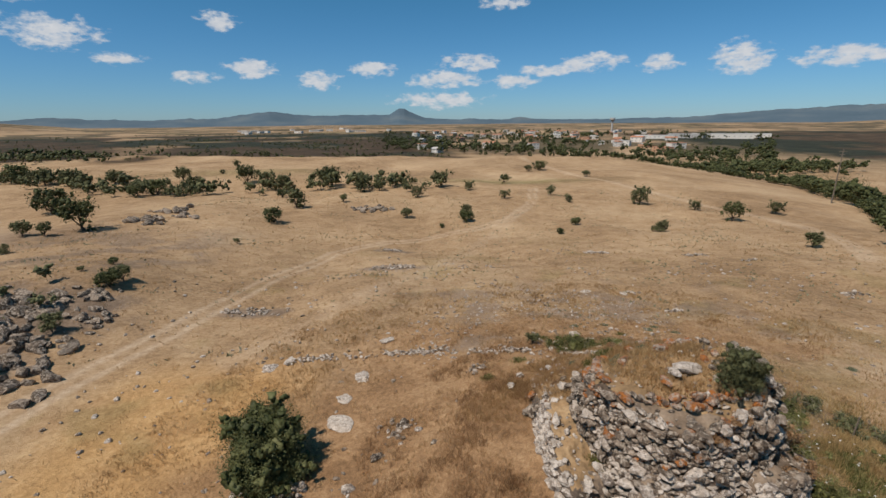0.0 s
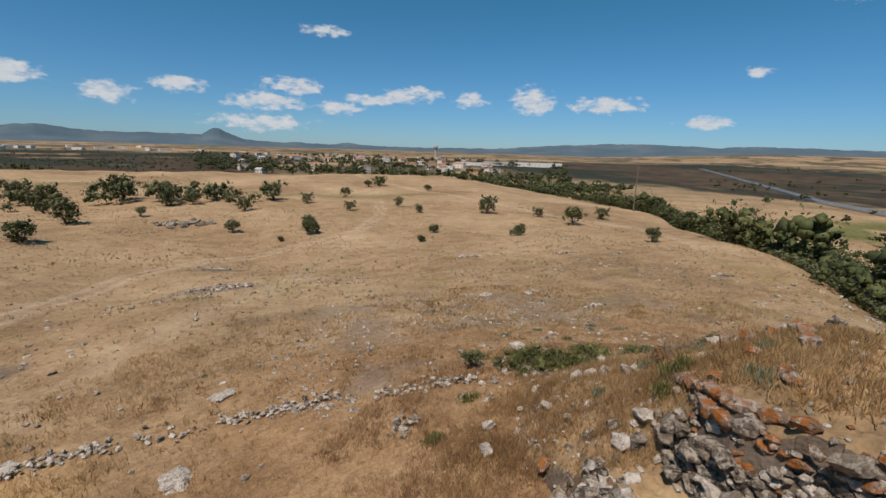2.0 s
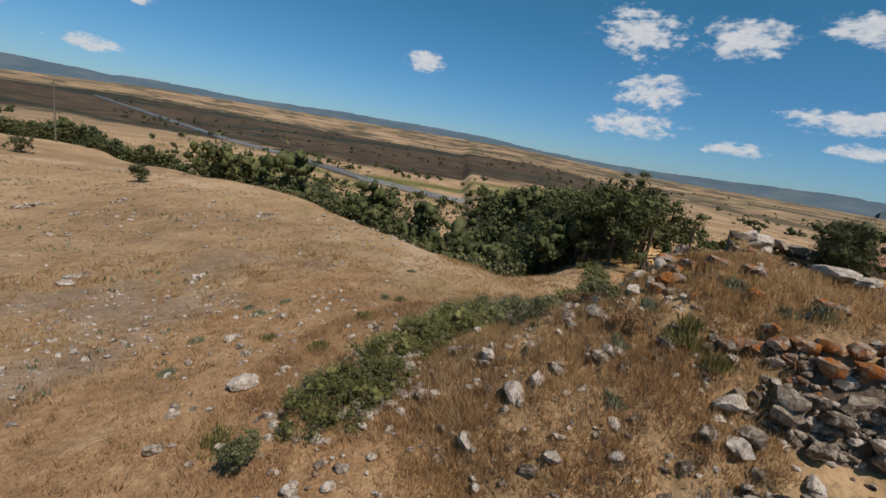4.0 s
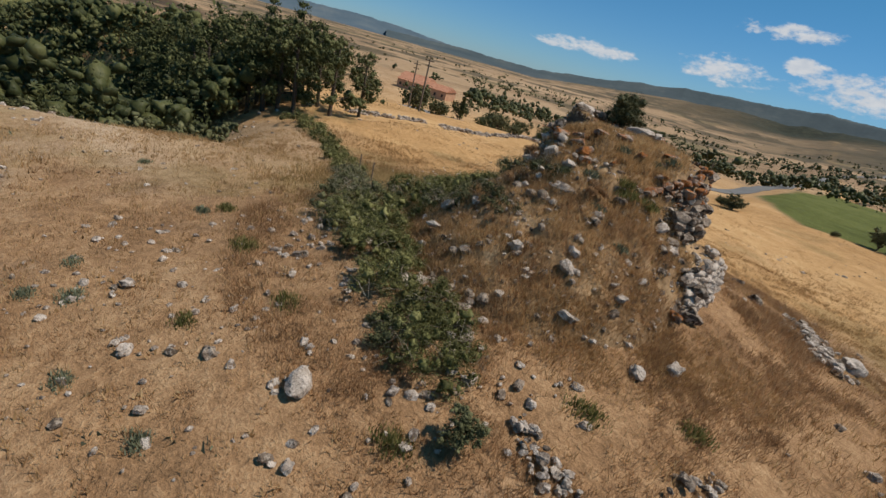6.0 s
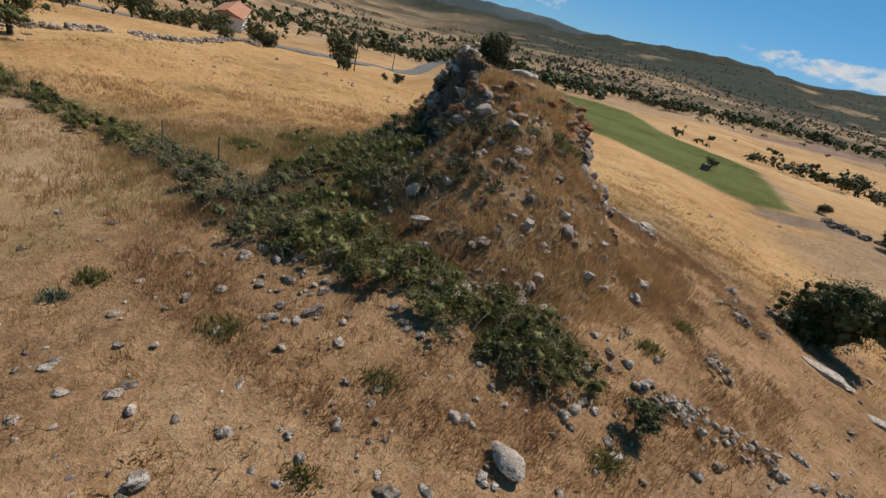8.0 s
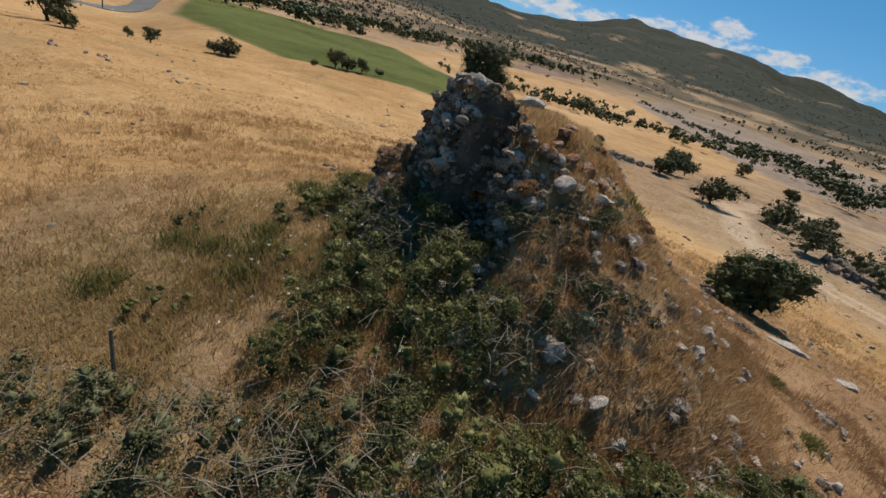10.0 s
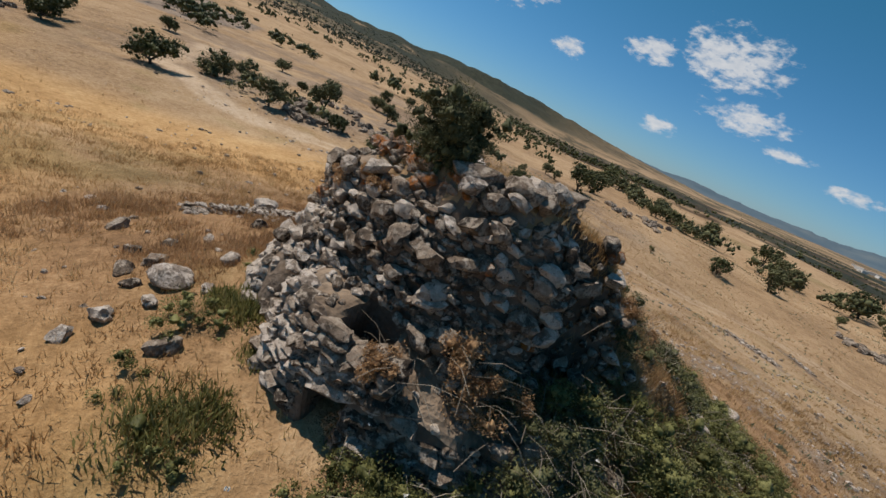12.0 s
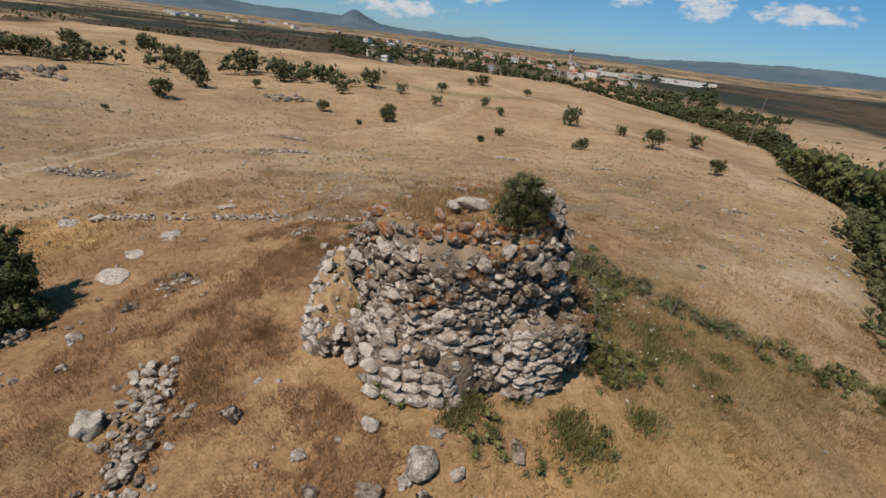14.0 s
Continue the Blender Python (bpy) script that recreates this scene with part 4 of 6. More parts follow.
def foliage_mesh(name, rng, centres, radii, leaves, size, tufts, material, flat=0.8, detail=1):
    """Clumps of foliage: ragged tufts with loose leaf blades standing out of them."""
    centres, radii = np.asarray(centres, float), np.asarray(radii, float)
    n = len(centres) * tufts
    c, r = np.repeat(centres, tufts, 0), np.repeat(radii, tufts)
    d = rng.normal(size=(n, 3))
    d /= np.linalg.norm(d, axis=1)[:, None]
    ball, faces = BURRS[detail]
    k = len(ball)
    p = c + d * (r * rng.uniform(0.0, 0.6, n))[:, None] * np.array((1, 1, flat))
    t = r * rng.uniform(0.16, 0.30, n) * (5.0 / max(tufts, 3)) ** 0.33
    spiky = ball[None] * rng.uniform(0.35, 1.5, (n, k))[:, :, None] + rng.normal(size=(n, k, 3)) * 0.16
    verts = [(p[:, None] + spiky * t[:, None, None]).reshape(-1, 3)]
    tris = (faces[None] + (np.arange(n) * k)[:, None, None]).reshape(-1)
    quads = leaf_arrays(rng, centres, radii * 1.06, leaves, size, flat) if leaves else np.zeros((0, 3))
    verts.append(quads)
    verts = np.concatenate(verts)
    nt, nq = len(tris) // 3, len(quads) // 4
    me = bpy.data.meshes.new(name)
    me.vertices.add(len(verts))
    me.vertices.foreach_set("co", verts.astype(np.float32).ravel())
    me.loops.add(nt * 3 + nq * 4)
    me.loops.foreach_set("vertex_index", np.concatenate([tris, n * k + np.arange(nq * 4)]).astype(np.int32))
    me.polygons.add(nt + nq)
    me.polygons.foreach_set("loop_start", np.concatenate([np.arange(nt) * 3, nt * 3 + np.arange(nq) * 4]).astype(np.int32))
    me.materials.append(material)
    me.update(calc_edges=True)
    return me


def tree_parts(seed, width, height, material, trunk=0.28, clumps=42, leaves=34, leaf=0.085, low=0.22, tufts=2, detail=1):
    """Meshes of a broad tree or shrub: branching trunk, and a ragged crown of leaf clumps. The size is in metres."""
    rng = np.random.RandomState(seed)
    bm = bmesh.new()
    fork = Vector((rng.uniform(-0.05, 0.05) * width, rng.uniform(-0.05, 0.05) * width, height * (low + 0.1)))
    t = height * 0.035
    cone(bm, (0, 0, -0.3), (fork * 0.55), t * 1.5, t * 1.1)
    cone(bm, fork * 0.5, fork, t * 1.15, t)
    centres, radii = [], []
    lobes = rng.randint(5, 8)
    for k in range(lobes):
        a = 6.283 * k / lobes + rng.uniform(-0.4, 0.4)
        reach = width * 0.5 * rng.uniform(0.3, 0.72)
        tip = Vector((math.cos(a) * reach, math.sin(a) * reach, height * rng.uniform(low + 0.25, 0.8)))
        bend = fork.lerp(tip, 0.5) + Vector((0, 0, -0.04 * height))
        cone(bm, fork, bend, t * 0.7, t * 0.45, 6)
        cone(bm, bend, tip, t * 0.45, t * 0.15, 5)
        for _ in range(clumps // lobes):
            q = tip + Vector(rng.normal(size=3) * np.array((0.11 * width, 0.11 * width, 0.13 * height)))
            q.z = min(max(q.z, height * low), height * 0.93)
            centres.append(q)
            radii.append(width * rng.uniform(0.13, 0.20))
    for _ in range(clumps // 4):
        q = rng.normal(size=3) * np.array((0.17 * width, 0.17 * width, 0.1 * height)) + np.array((0, 0, height * 0.72))
        centres.append(q)
        radii.append(width * rng.uniform(0.13, 0.2))
    me = bpy.data.meshes.new("trunk")
    bm.to_mesh(me)
    bm.free()
    me.materials.append(BARK)
    crown = foliage_mesh("crown", rng, [tuple(c) for c in centres], radii, leaves, leaf * width, tufts, material, 0.85, detail)
    return me, crown


def make_tree(name, place, meshes, label, category, group="", turn=0.0, size=1.0):
    ob = thing(name, place, label, category, group, turn=turn, size=size)
    part("trunk", meshes[0], BARK, ob)
    part("crown", meshes[1], meshes[1].materials[0], ob)
    return ob


# the wild olive beside the stone heap
make_tree("olive_tree", (-6.2, 16.3, zground(-6.2, 16.3) - 0.1), tree_parts(7, 3.7, 2.9, OAK, clumps=150, leaves=200, leaf=0.011, low=0.1, tufts=3, detail=2),
          "broad dark green wild olive tree beside a stone heap", "tree")
# the olive bush rooted in the top of the tower
make_tree("olive_bush", (10.05, 12.85, 4.75), tree_parts(9, 1.45, 1.5, OLIVE, clumps=90, leaves=300, leaf=0.010, low=0.06, tufts=2, detail=2),
          "round dark green olive bush rooted on the tower", "bush")

SHRUBS = [tree_parts(20 + k, 1.0, 0.8 + 0.08 * (k % 3), OAK if k % 2 else OLIVE, clumps=70, leaves=46, leaf=0.019, low=0.08, tufts=3) for k in range(5)]
SHRUBS_FAR = [tree_parts(30 + k, 1.0, 0.8 + 0.08 * (k % 3), OAK if k % 2 else OLIVE, clumps=40, leaves=26, leaf=0.027, low=0.08, tufts=4) for k in range(5)]
OAKS_NEAR = ((-52.9, 66.8, 7.2), (-80.1, 93.0, 9.0), (-57.2, 61.3, 3.5), (-54.8, 61.9, 2.8), (-52.0, 52.8, 1.7), (-84.2, 149.4, 7.4), (-29.7, 80.8, 4.6), (-30.6, 97.6, 6.2),
             (-39.9, 114.9, 3.6), (-22.3, 104.8, 2.6), (-28.9, 64.0, 1.1), (-32.2, 44.1, 1.2), (-28.2, 37.9, 2.7), (-27.1, 30.4, 1.8), (-32.7, 40.7, 0.8), (5.5, 85.6, 3.9),
             (5.9, 94.0, 3.2), (-6.3, 90.2, 3.4), (-5.2, 111.9, 4.5), (-9.3, 125.1, 3.4), (-20.8, 120.9, 7.0), (-16.1, 121.9, 4.6), (-30.6, 130.5, 8.0), (0.3, 128.6, 6.5),
             (8.1, 123.5, 3.7), (16.0, 109.7, 3.0), (0.8, 82.4, 1.3), (29.7, 102.9, 2.6), (27.9, 112.8, 3.1), (24.7, 79.8, 2.3), (20.5, 73.6, 1.5), (6.4, 25.2, 0.95))
OAKS_EAST = ((44.5, 100.0, 5.6), (36.7, 73.0, 2.8), (52.3, 91.3, 2.9), (54.4, 82.1, 5.0), (68.2, 90.3, 3.7), (50.3, 58.7, 2.6), (-84.8, 190.9, 4.2), (-78.5, 165.0, 2.5),
             (37.6, 173.2, 6.0), (33.0, 172.0, 4.0), (-75.1, 111.6, 4.2), (-76.7, 115.0, 6.0), (-74.0, 118.8, 6.7), (-67.9, 125.5, 6.3), (-59.7, 141.7, 8.0), (-51.8, 134.8, 6.7),
             (-135.8, 145.7, 10.0), (-123.0, 141.3, 8.8), (-109.5, 135.5, 8.4), (-102.1, 143.0, 7.1), (-44.0, 128.0, 7.0), (-36.0, 140.0, 6.0), (20.0, 140.0, 4.0), (48.0, 150.0, 3.5))
OAKS_WEST = ((-31.3, 0.9, 4.4), (-36.5, 5.4, 3.8), (-30.1, 10.8, 3.2), (-34.9, 16.2, 4.4), (-28.8, 17.2, 2.5), (-26.1, 20.8, 2.4), (-27.2, 24.7, 1.9), (-28.1, 39.6, 1.9), (-40.9, -23.7, 2.2),
             (-100.0, -80.0, 7.5), (-34.8, -8.0, 3.4), (-38.5, -9.0, 3.8), (-50.2, -15.6, 4.2), (-74.6, -16.9, 3.9), (-62.1, -3.4, 3.1), (-44.0, -10.0, 3.6), (-47.0, 14.4, 1.9), (-42.0, 25.0, 3.0),
             (-55.0, 26.0, 3.4), (-74.8, 31.6, 3.7), (-83.4, 39.0, 3.2), (-50.0, 45.0, 3.0), (-60.0, 12.0, 3.0), (-46.0, 33.0, 2.6), (-40.0, 8.0, 3.0), (-33.0, 28.0, 1.6))
OAKS_SOUTH = ((33.0, -27.5, 3.0), (23.5, -29.0, 2.4), (45.0, -29.0, 1.8), (9.7, -37.9, 3.0), (11.0, -38.6, 2.2), (-1.2, -41.0, 1.3), (-6.0, -46.5, 3.4), (-8.2, -47.2, 3.2), (-10.6, -47.5, 2.6), (17.3, -37.7, 2.0), (19.4, -38.4, 1.3), (25.6, -36.4, 5.0), (-14.0, -48.5, 1.8),
              (-35.0, -41.0, 2.0), (-38.0, -47.0, 1.6))
pick = random.Random(8)
for x, y, w in OAKS_NEAR + OAKS_EAST + OAKS_WEST + OAKS_SOUTH:
    small = w < 1.8
    make_tree("shrub" if small else "oak_tree", (x, y, zground(x, y) - 0.04 * w), (SHRUBS_FAR if math.hypot(x - CX, y - CY) > 75 else SHRUBS)[pick.randrange(5)], "small dark green shrub in dry pasture" if small else "rounded dark green evergreen oak in dry pasture",
              "shrub" if small else "tree", "scattered shrubs" if small else "scattered oaks", pick.uniform(0, 6.28), w * 0.84)



# ---- stones, walls and outcrops round the tower ----
def stone_thing(name, x, y, size, meshes, label, group="", sink=0.3, flat=1.0, turn=None, long=1.25):
    a = pick.uniform(0, 6.28) if turn is None else turn
    ob = new(name, meshes[pick.randrange(len(meshes))])
    ob.matrix_basis = Matrix.LocRotScale((x, y, zground(x, y) + size * flat * (0.36 - sink)), Euler((pick.uniform(-0.12, 0.12), pick.uniform(-0.12, 0.12), a)), (size * long, size, size * flat))
    return tagged(ob, label, "rock", group)


def stone_line(name, points, width, rows, label, seed, size=0.3, pale=0.4):
    """A tumbled dry-stone wall or heap along a line: every stone of its own, the outermost 120 as parts."""
    rng = random.Random(seed)
    root = thing(name, (0, 0, 0), label, "stone wall")
    placed = []
    for (ax, ay), (bx, by) in zip(points, points[1:]):
        length = math.hypot(bx - ax, by - ay)
        n = int(length / size * 1.5 * max(1, width / 0.5))
        for k in range(n):
            t = (k + rng.random()) / n
            for row in range(rows):
                if row and rng.random() < 0.25:
                    continue
                o = rng.gauss(0, 0.3) * width * (1 - 0.28 * row)
                x = ax + (bx - ax) * t - (by - ay) / length * o
                y = ay + (by - ay) * t + (bx - ax) / length * o
                if length > 2.8 and float(mottle(x, y, 2.2, seed)) < -0.7 + 0.35 * row:
                    continue
                s = size * rng.uniform(0.5, 1.6)
                me = rng.choice(PALE_ROCKS if rng.random() < pale else GREY_ROCKS)
                m = Matrix.LocRotScale((x, y, zground(x, y) + 0.06 + row * size * 0.55), Euler((rng.uniform(-0.4, 0.4), rng.uniform(-0.4, 0.4), rng.uniform(0, 6.28))), (s * 1.2, s, s * 0.85))
                placed.append((row, me, m))
    placed.sort(key=lambda q: -q[0])
    for row, me, m in placed[:120]:
        part("stone", me, None, root).matrix_basis = m
    for name_, pool in (("grey_rubble", STONE), ("pale_rubble", PALE)):
        chosen = [(me, m) for row, me, m in placed[120:] if me.materials[0] == pool]
        if chosen:
            tagged(part(name_, joined(name_, chosen, pool), pool, root), kind="stuff")
    return root


# middle, length and width of the stony patches
PATCHES = ((-16.2, 37.2, 4.0, 1.6), (-5.0, 53.2, 5.0, 2.2), (-7.0, 66.5, 3.6, 1.6), (19.0, 33.4, 1.6, 0.8), (20.8, 57.3, 2.6, 1.0), (32.1, 54.0, 2.4, 1.4), (36.2, 50.0, 2.0, 0.8), (37.6, 38.3, 2.2, 1.2))

stone_line("dry_stone_wall", ((-9.0, 26.7), (-5.1, 26.8), (-0.2, 26.1), (3.0, 24.9), (6.2, 24.0)), 0.8, 2, "low tumbled dry-stone wall of grey basalt", 1, 0.14, 0.8)
stone_line("stone_heap", ((0.7, 13.0), (1.5, 10.4), (1.5, 8.6)), 1.35, 2, "collapsed wall of loose grey field stones", 2, 0.2, 0.75)
stone_line("stone_heap", ((-7.4, 16.0), (-6.0, 15.4), (-4.4, 15.3)), 1.1, 2, "heap of pale field stones under an olive tree", 3, 0.22, 0.6)
stone_line("rubble_patch", ((2.5, 22.6), (3.2, 22.1)), 1.0, 2, "small patch of half-buried rubble stones", 4, 0.16)
stone_line("buried_wall", ((6.5, 23.8), (9.5, 22.6), (12.5, 22.0), (15.5, 20.6)), 0.9, 1, "stones of an old wall half hidden in brambles", 5, 0.2, 0.5)
for k, (x, y, run, wide) in enumerate(PATCHES):
    stone_line("rubble_patch", ((x - run / 2, y), (x + run / 2, y + 0.3)), wide, 1, "low patch of broken stones in the pasture", 20 + k, 0.24, 0.5)
stone_line("field_wall", ((40.5, 1.0), (39, -9), (36.5, -17), (35, -30)), 1.1, 2, "tumbled stone wall along the edge of a ripe field", 7, 0.36, 0.6)
stone_line("field_edge_stones", ((-1.2, 17.4), (-0.6, 18.6)), 1.2, 1, "scattered field stones in russet grass", 6, 0.2, 0.5)

for x, y, s, flat in ((-3.6, 23.6, 1.5, 0.28), (-4.1, 21.4, 1.2, 0.3), (-3.9, 19.3, 1.9, 0.26), (-9.9, 26.2, 1.6, 0.35), (-8.9, 26.9, 1.2, 0.35), (-2.8, 28.8, 1.5, 0.2), (16.9, 37.8, 1.0, 0.4), (17.6, 38.3, 0.7, 0.5),
                      (13.8, 38.7, 1.1, 0.25), (20.4, 57.8, 1.4, 0.35), (22.4, 57.6, 1.2, 0.35)):
    stone_thing("rock_slab", x, y, s * 0.62, BOULDERS[1::2], "flat pale limestone slab lying in dry grass", "pale slabs", 0.2, flat)
stone_thing("boulder", 9.25, 26.5, 0.46, BOULDERS[3:4], "oblong pinkish white boulder on bare soil", "", 0.0, 0.95, 2.1, 1.6)
for x, y, s in ((7.8, 9.2, 0.85), (7.2, 8.3, 0.5), (7.5, 8.9, 0.4), (6.7, 8.8, 0.4), (6.7, 10.2, 0.45), (7.9, 8.6, 0.4), (9.0, 8.4, 0.5), (4.3, 7.5, 0.55), (9.5, 8.0, 0.4), (10.0, 9.5, 0.5),
                (3.5, 10.8, 0.6), (0.1, 11.0, 0.9), (5.2, 9.6, 0.35), (6.8, 8.7, 0.5), (6.1, 8.2, 0.4), (5.6, 8.8, 0.4), (8.6, 9.0, 0.35), (8.2, 9.9, 0.35), (-0.7, 18.3, 0.6), (0.7, 16.6, 0.35), (-1.7, 16.4, 0.6),
                (6.9, 27.2, 0.36), (7.5, 24.9, 0.3), (11.7, 27.8, 0.25), (13.3, 23.9, 0.4), (10.2, 25.8, 0.25), (11.2, 27.3, 0.4), (12.3, 28.4, 0.34)):
    stone_thing("boulder", x, y, s * 0.82, BOULDERS, "weathered grey boulder lying in dry grass", "loose boulders", 0.2)
for x, y, s in ((14.7, 27.6, 0.5), (4.9, 20.7, 0.5), (4.3, 19.7, 0.55), (8.0, 25.3, 0.42), (7.7, 25.1, 0.4), (10.0, 25.8, 0.35), (8.0, 27.5, 0.4), (10.6, 28.7, 0.35), (9.4, 21.8, 0.6), (10.4, 22.8, 0.55), (10.8, 22.6, 0.4),
                (10.1, 22.5, 0.45), (8.4, 20.5, 0.6), (7.5, 19.7, 0.55), (7.2, 18.9, 0.45), (8.9, 19.6, 0.4), (-2.6, 14.9, 0.6), (-2.0, 13.4, 0.5), (15.9, 28.3, 0.3), (12.9, 26.6, 0.3), (16.9, 27.0, 0.3)):
    stone_thing("boulder", x, y, s * (0.55 if y > 24 else 0.72), BOULDERS[1::2], "pale lichen-covered boulder on the grassy slope", "loose boulders", 0.2)
# craggy outcrops to the west
for x, y, s in ((-34.3, 35.3, 2.4), (-30.6, 33.0, 2.6), (-28.4, 34.1, 2.2), (-26.0, 33.1, 1.6), (-28.7, 29.0, 2.4), (-26.6, 28.2, 2.6), (-26.0, 26.3, 2.4), (-25.4, 24.2, 2.2), (-27.9, 36.5, 1.6), (-32.8, 24.2, 2.7),
                (-30.0, 25.8, 2.6), (-29.6, 30.1, 2.3), (-27.4, 21.0, 2.0), (-34.0, 14.9, 2.4), (-30.4, 13.5, 2.2), (-40.4, 20.0, 2.3), (-33.0, 19.9, 2.2), (-33.3, -14.0, 2.6), (-34.9, -13.0, 2.0), (-48.2, 74.8, 3.4),
                (-50.7, 84.6, 3.4), (-44.5, 80.0, 2.6), (-14.3, 98.0, 3.0), (-17.0, 99.0, 2.4)):
    root = thing("rock_outcrop", (x, y, 0), "craggy grey basalt outcrop breaking through pasture", "rock outcrop", "craggy outcrops")
    for k in range(14):
        q = s * pick.uniform(0.18, 0.5)
        px, py = pick.gauss(0, 0.5) * s, pick.gauss(0, 0.5) * s
        part("crag", GREY_ROCKS[pick.randrange(10)], None, root).matrix_basis = Matrix.LocRotScale((px, py, zground(x + px, y + py) + 0.1 * q), Euler((pick.uniform(-0.4, 0.4), pick.uniform(-0.4, 0.4), pick.uniform(0, 6.28))), (q * 1.4, q, q * 1.0))


# small stones over the pasture: uncountable
def pebbles(name, count, seed, pale, spread, north=4.0):
    rng = random.Random(seed)
    placed = []
    while len(placed) < count:
        a, r = rng.uniform(0, 6.283), spread * math.sqrt(rng.random())
        x, y = CX + r * math.sin(a), CY + north + r * math.cos(a)
        if math.hypot(x - CX, y - CY) < 4.6:
            continue
        clump = float(mottle(x, y, 7, 51)) + 0.5 * float(mottle(x, y, 2.5, 52)) + (0.5 if 22 < y < 36 and x > -2 else 0) + (0.5 if 5 < y < 12 and 0 < x < 11 else 0) - (0.7 if y < 5 or x > 15 and y < 20 else 0)
        if clump < rng.uniform(-0.2, 1.0):
            continue
        s = rng.choice((0.05, 0.06, 0.08, 0.1, 0.14, 0.2)) * (1 + r / 40)
        m = Matrix.LocRotScale((x, y, zground(x, y) + 0.02), Euler((rng.uniform(-0.4, 0.4), rng.uniform(-0.4, 0.4), rng.uniform(0, 6.28))), (s * 1.2, s, s * 0.8))
        placed.append(((PALE_ROCKS if pale else GREY_ROCKS)[rng.randrange(8)], m))
    tagged(new(name, joined(name, placed, PALE if pale else STONE)), "small loose field stones strewn over dry pasture", "stones", kind="stuff")


pebbles("pale_field_stones", 900, 61, True, 38)
pebbles("grey_field_stones", 700, 62, False, 44)
pebbles("pale_soil_stones", 900, 63, True, 10.5, 14.5)


# ---- brambles, scrub and grass ----
def thicket_mesh(name, seed, rx, ry, h, leaves, size, material, ragged=0.5):
    """A low tangled mound of leaves on the ground, open at its rim."""
    rng = np.random.RandomState(seed)
    n = max(8, int(rx * ry * 22))
    a, r = rng.uniform(0, 6.283, n), np.sqrt(rng.uniform(0, 1, n))
    cx, cy = np.cos(a) * r * rx, np.sin(a) * r * ry
    top = h * (1 - 0.7 * r ** 2) * rng.uniform(0.5, 1.15, n)
    rad = rng.uniform(0.18, 0.40, n) * min(1.0, (rx + ry) / 2)
    centres = np.stack([cx, cy, np.maximum(top - rad * 0.5, 0.05)], 1)
    return foliage_mesh(name, rng, centres, rad, leaves, size, 2, material, 0.85, 2)


def twig_mesh(name, seed, rx, ry, h, count, material):
    """Arching bare canes."""
    rng = np.random.RandomState(seed)
    verts = []
    for _ in range(count):
        a, r = rng.uniform(0, 6.283), math.sqrt(rng.uniform())
        p = np.array((math.cos(a) * r * rx, math.sin(a) * r * ry, h * (1 - 0.7 * r * r) * rng.uniform(0.5, 1.0)))
        d = rng.normal(size=3) * np.array((1, 1, 0.35))
        d /= np.linalg.norm(d)
        w = np.cross(d, (0, 0, 1.0)) * 0.006
        length = rng.uniform(0.3, 0.9)
        q = p + d * length * 0.5 + np.array((0, 0, 0.08))
        e = p + d * length
        verts += [p - w, p + w, q + w, q - w, q - w, q + w, e + w * 0.5, e - w * 0.5]
    return leaf_mesh(name, np.array(verts), material)


def bramble(x, y, rx, ry, h, seed, look_="green"):
    words = {"green": "dense dark green bramble thicket in dry grass", "grey": "grey-green bramble thicket with dry bare canes", "brown": "dead russet scrub growing on the ruin"}
    mats = {"green": BRAMBLE, "grey": OLIVE, "brown": BROWNBUSH}
    z = zground(x, y)
    if math.hypot(x - CX, y - CY) < 8.1:
        z = max(z, float(tower_height(x, y)))
    root = thing("bramble_thicket" if look_ != "brown" else "dry_scrub", (x, y, z), words[look_], "bush", "bramble thickets" if look_ != "brown" else "")
    part("foliage", thicket_mesh("foliage", seed, rx, ry, h, 260, 0.022, mats[look_]), mats[look_], root)
    part("cane_tangle", twig_mesh("cane_tangle", seed + 1, rx, ry, h, int(rx * ry * (70 if look_ != "green" else 12)), GREYBUSH), GREYBUSH, root, "dry grey canes")["kind"] = "stuff"


for k, (x, y, rx, ry, h) in enumerate(((8.0, 24.1, 1.0, 0.9, 0.8), (8.6, 23.7, 1.2, 1.0, 0.9), (10.0, 23.7, 1.1, 0.9, 0.8), (9.1, 22.9, 0.8, 0.7, 0.7), (9.3, 23.4, 1.0, 0.8, 0.8), (10.6, 22.9, 1.1, 0.9, 0.9), (12.1, 22.2, 1.2, 1.0, 0.9), (13.4, 21.4, 1.3, 1.1, 0.9), (14.6, 20.9, 1.2, 1.1, 0.8),
                                       (13.0, 17.0, 1.2, 1.3, 1.2), (13.3, 18.5, 1.1, 1.0, 1.1), (12.4, 18.4, 0.9, 0.9, 0.9), (13.8, 15.6, 1.0, 1.1, 0.9), (13.4, 12.6, 1.0, 0.9, 0.8), (14.0, 19.8, 1.1, 0.9, 0.8), (14.5, 16.5, 1.2, 1.0, 0.9), (14.5, 17.6, 1.1, 0.9, 0.8), (13.2, 12.3, 1.0, 0.9, 0.9), (13.2, 14.3, 1.0, 0.9, 0.9), (12.0, 17.1, 1.0, 0.9, 0.8), (12.2, 15.3, 0.8, 1.0, 1.0), (15.6, 17.7, 0.9, 0.8, 0.7), (12.7, 21.2, 1.1, 0.9, 0.7), (11.3, 22.0, 0.9, 0.8, 0.7), (13.1, 11.8, 0.6, 0.6, 0.5))):
    bramble(x, y, rx, ry, h, 400 + 3 * k, "green")
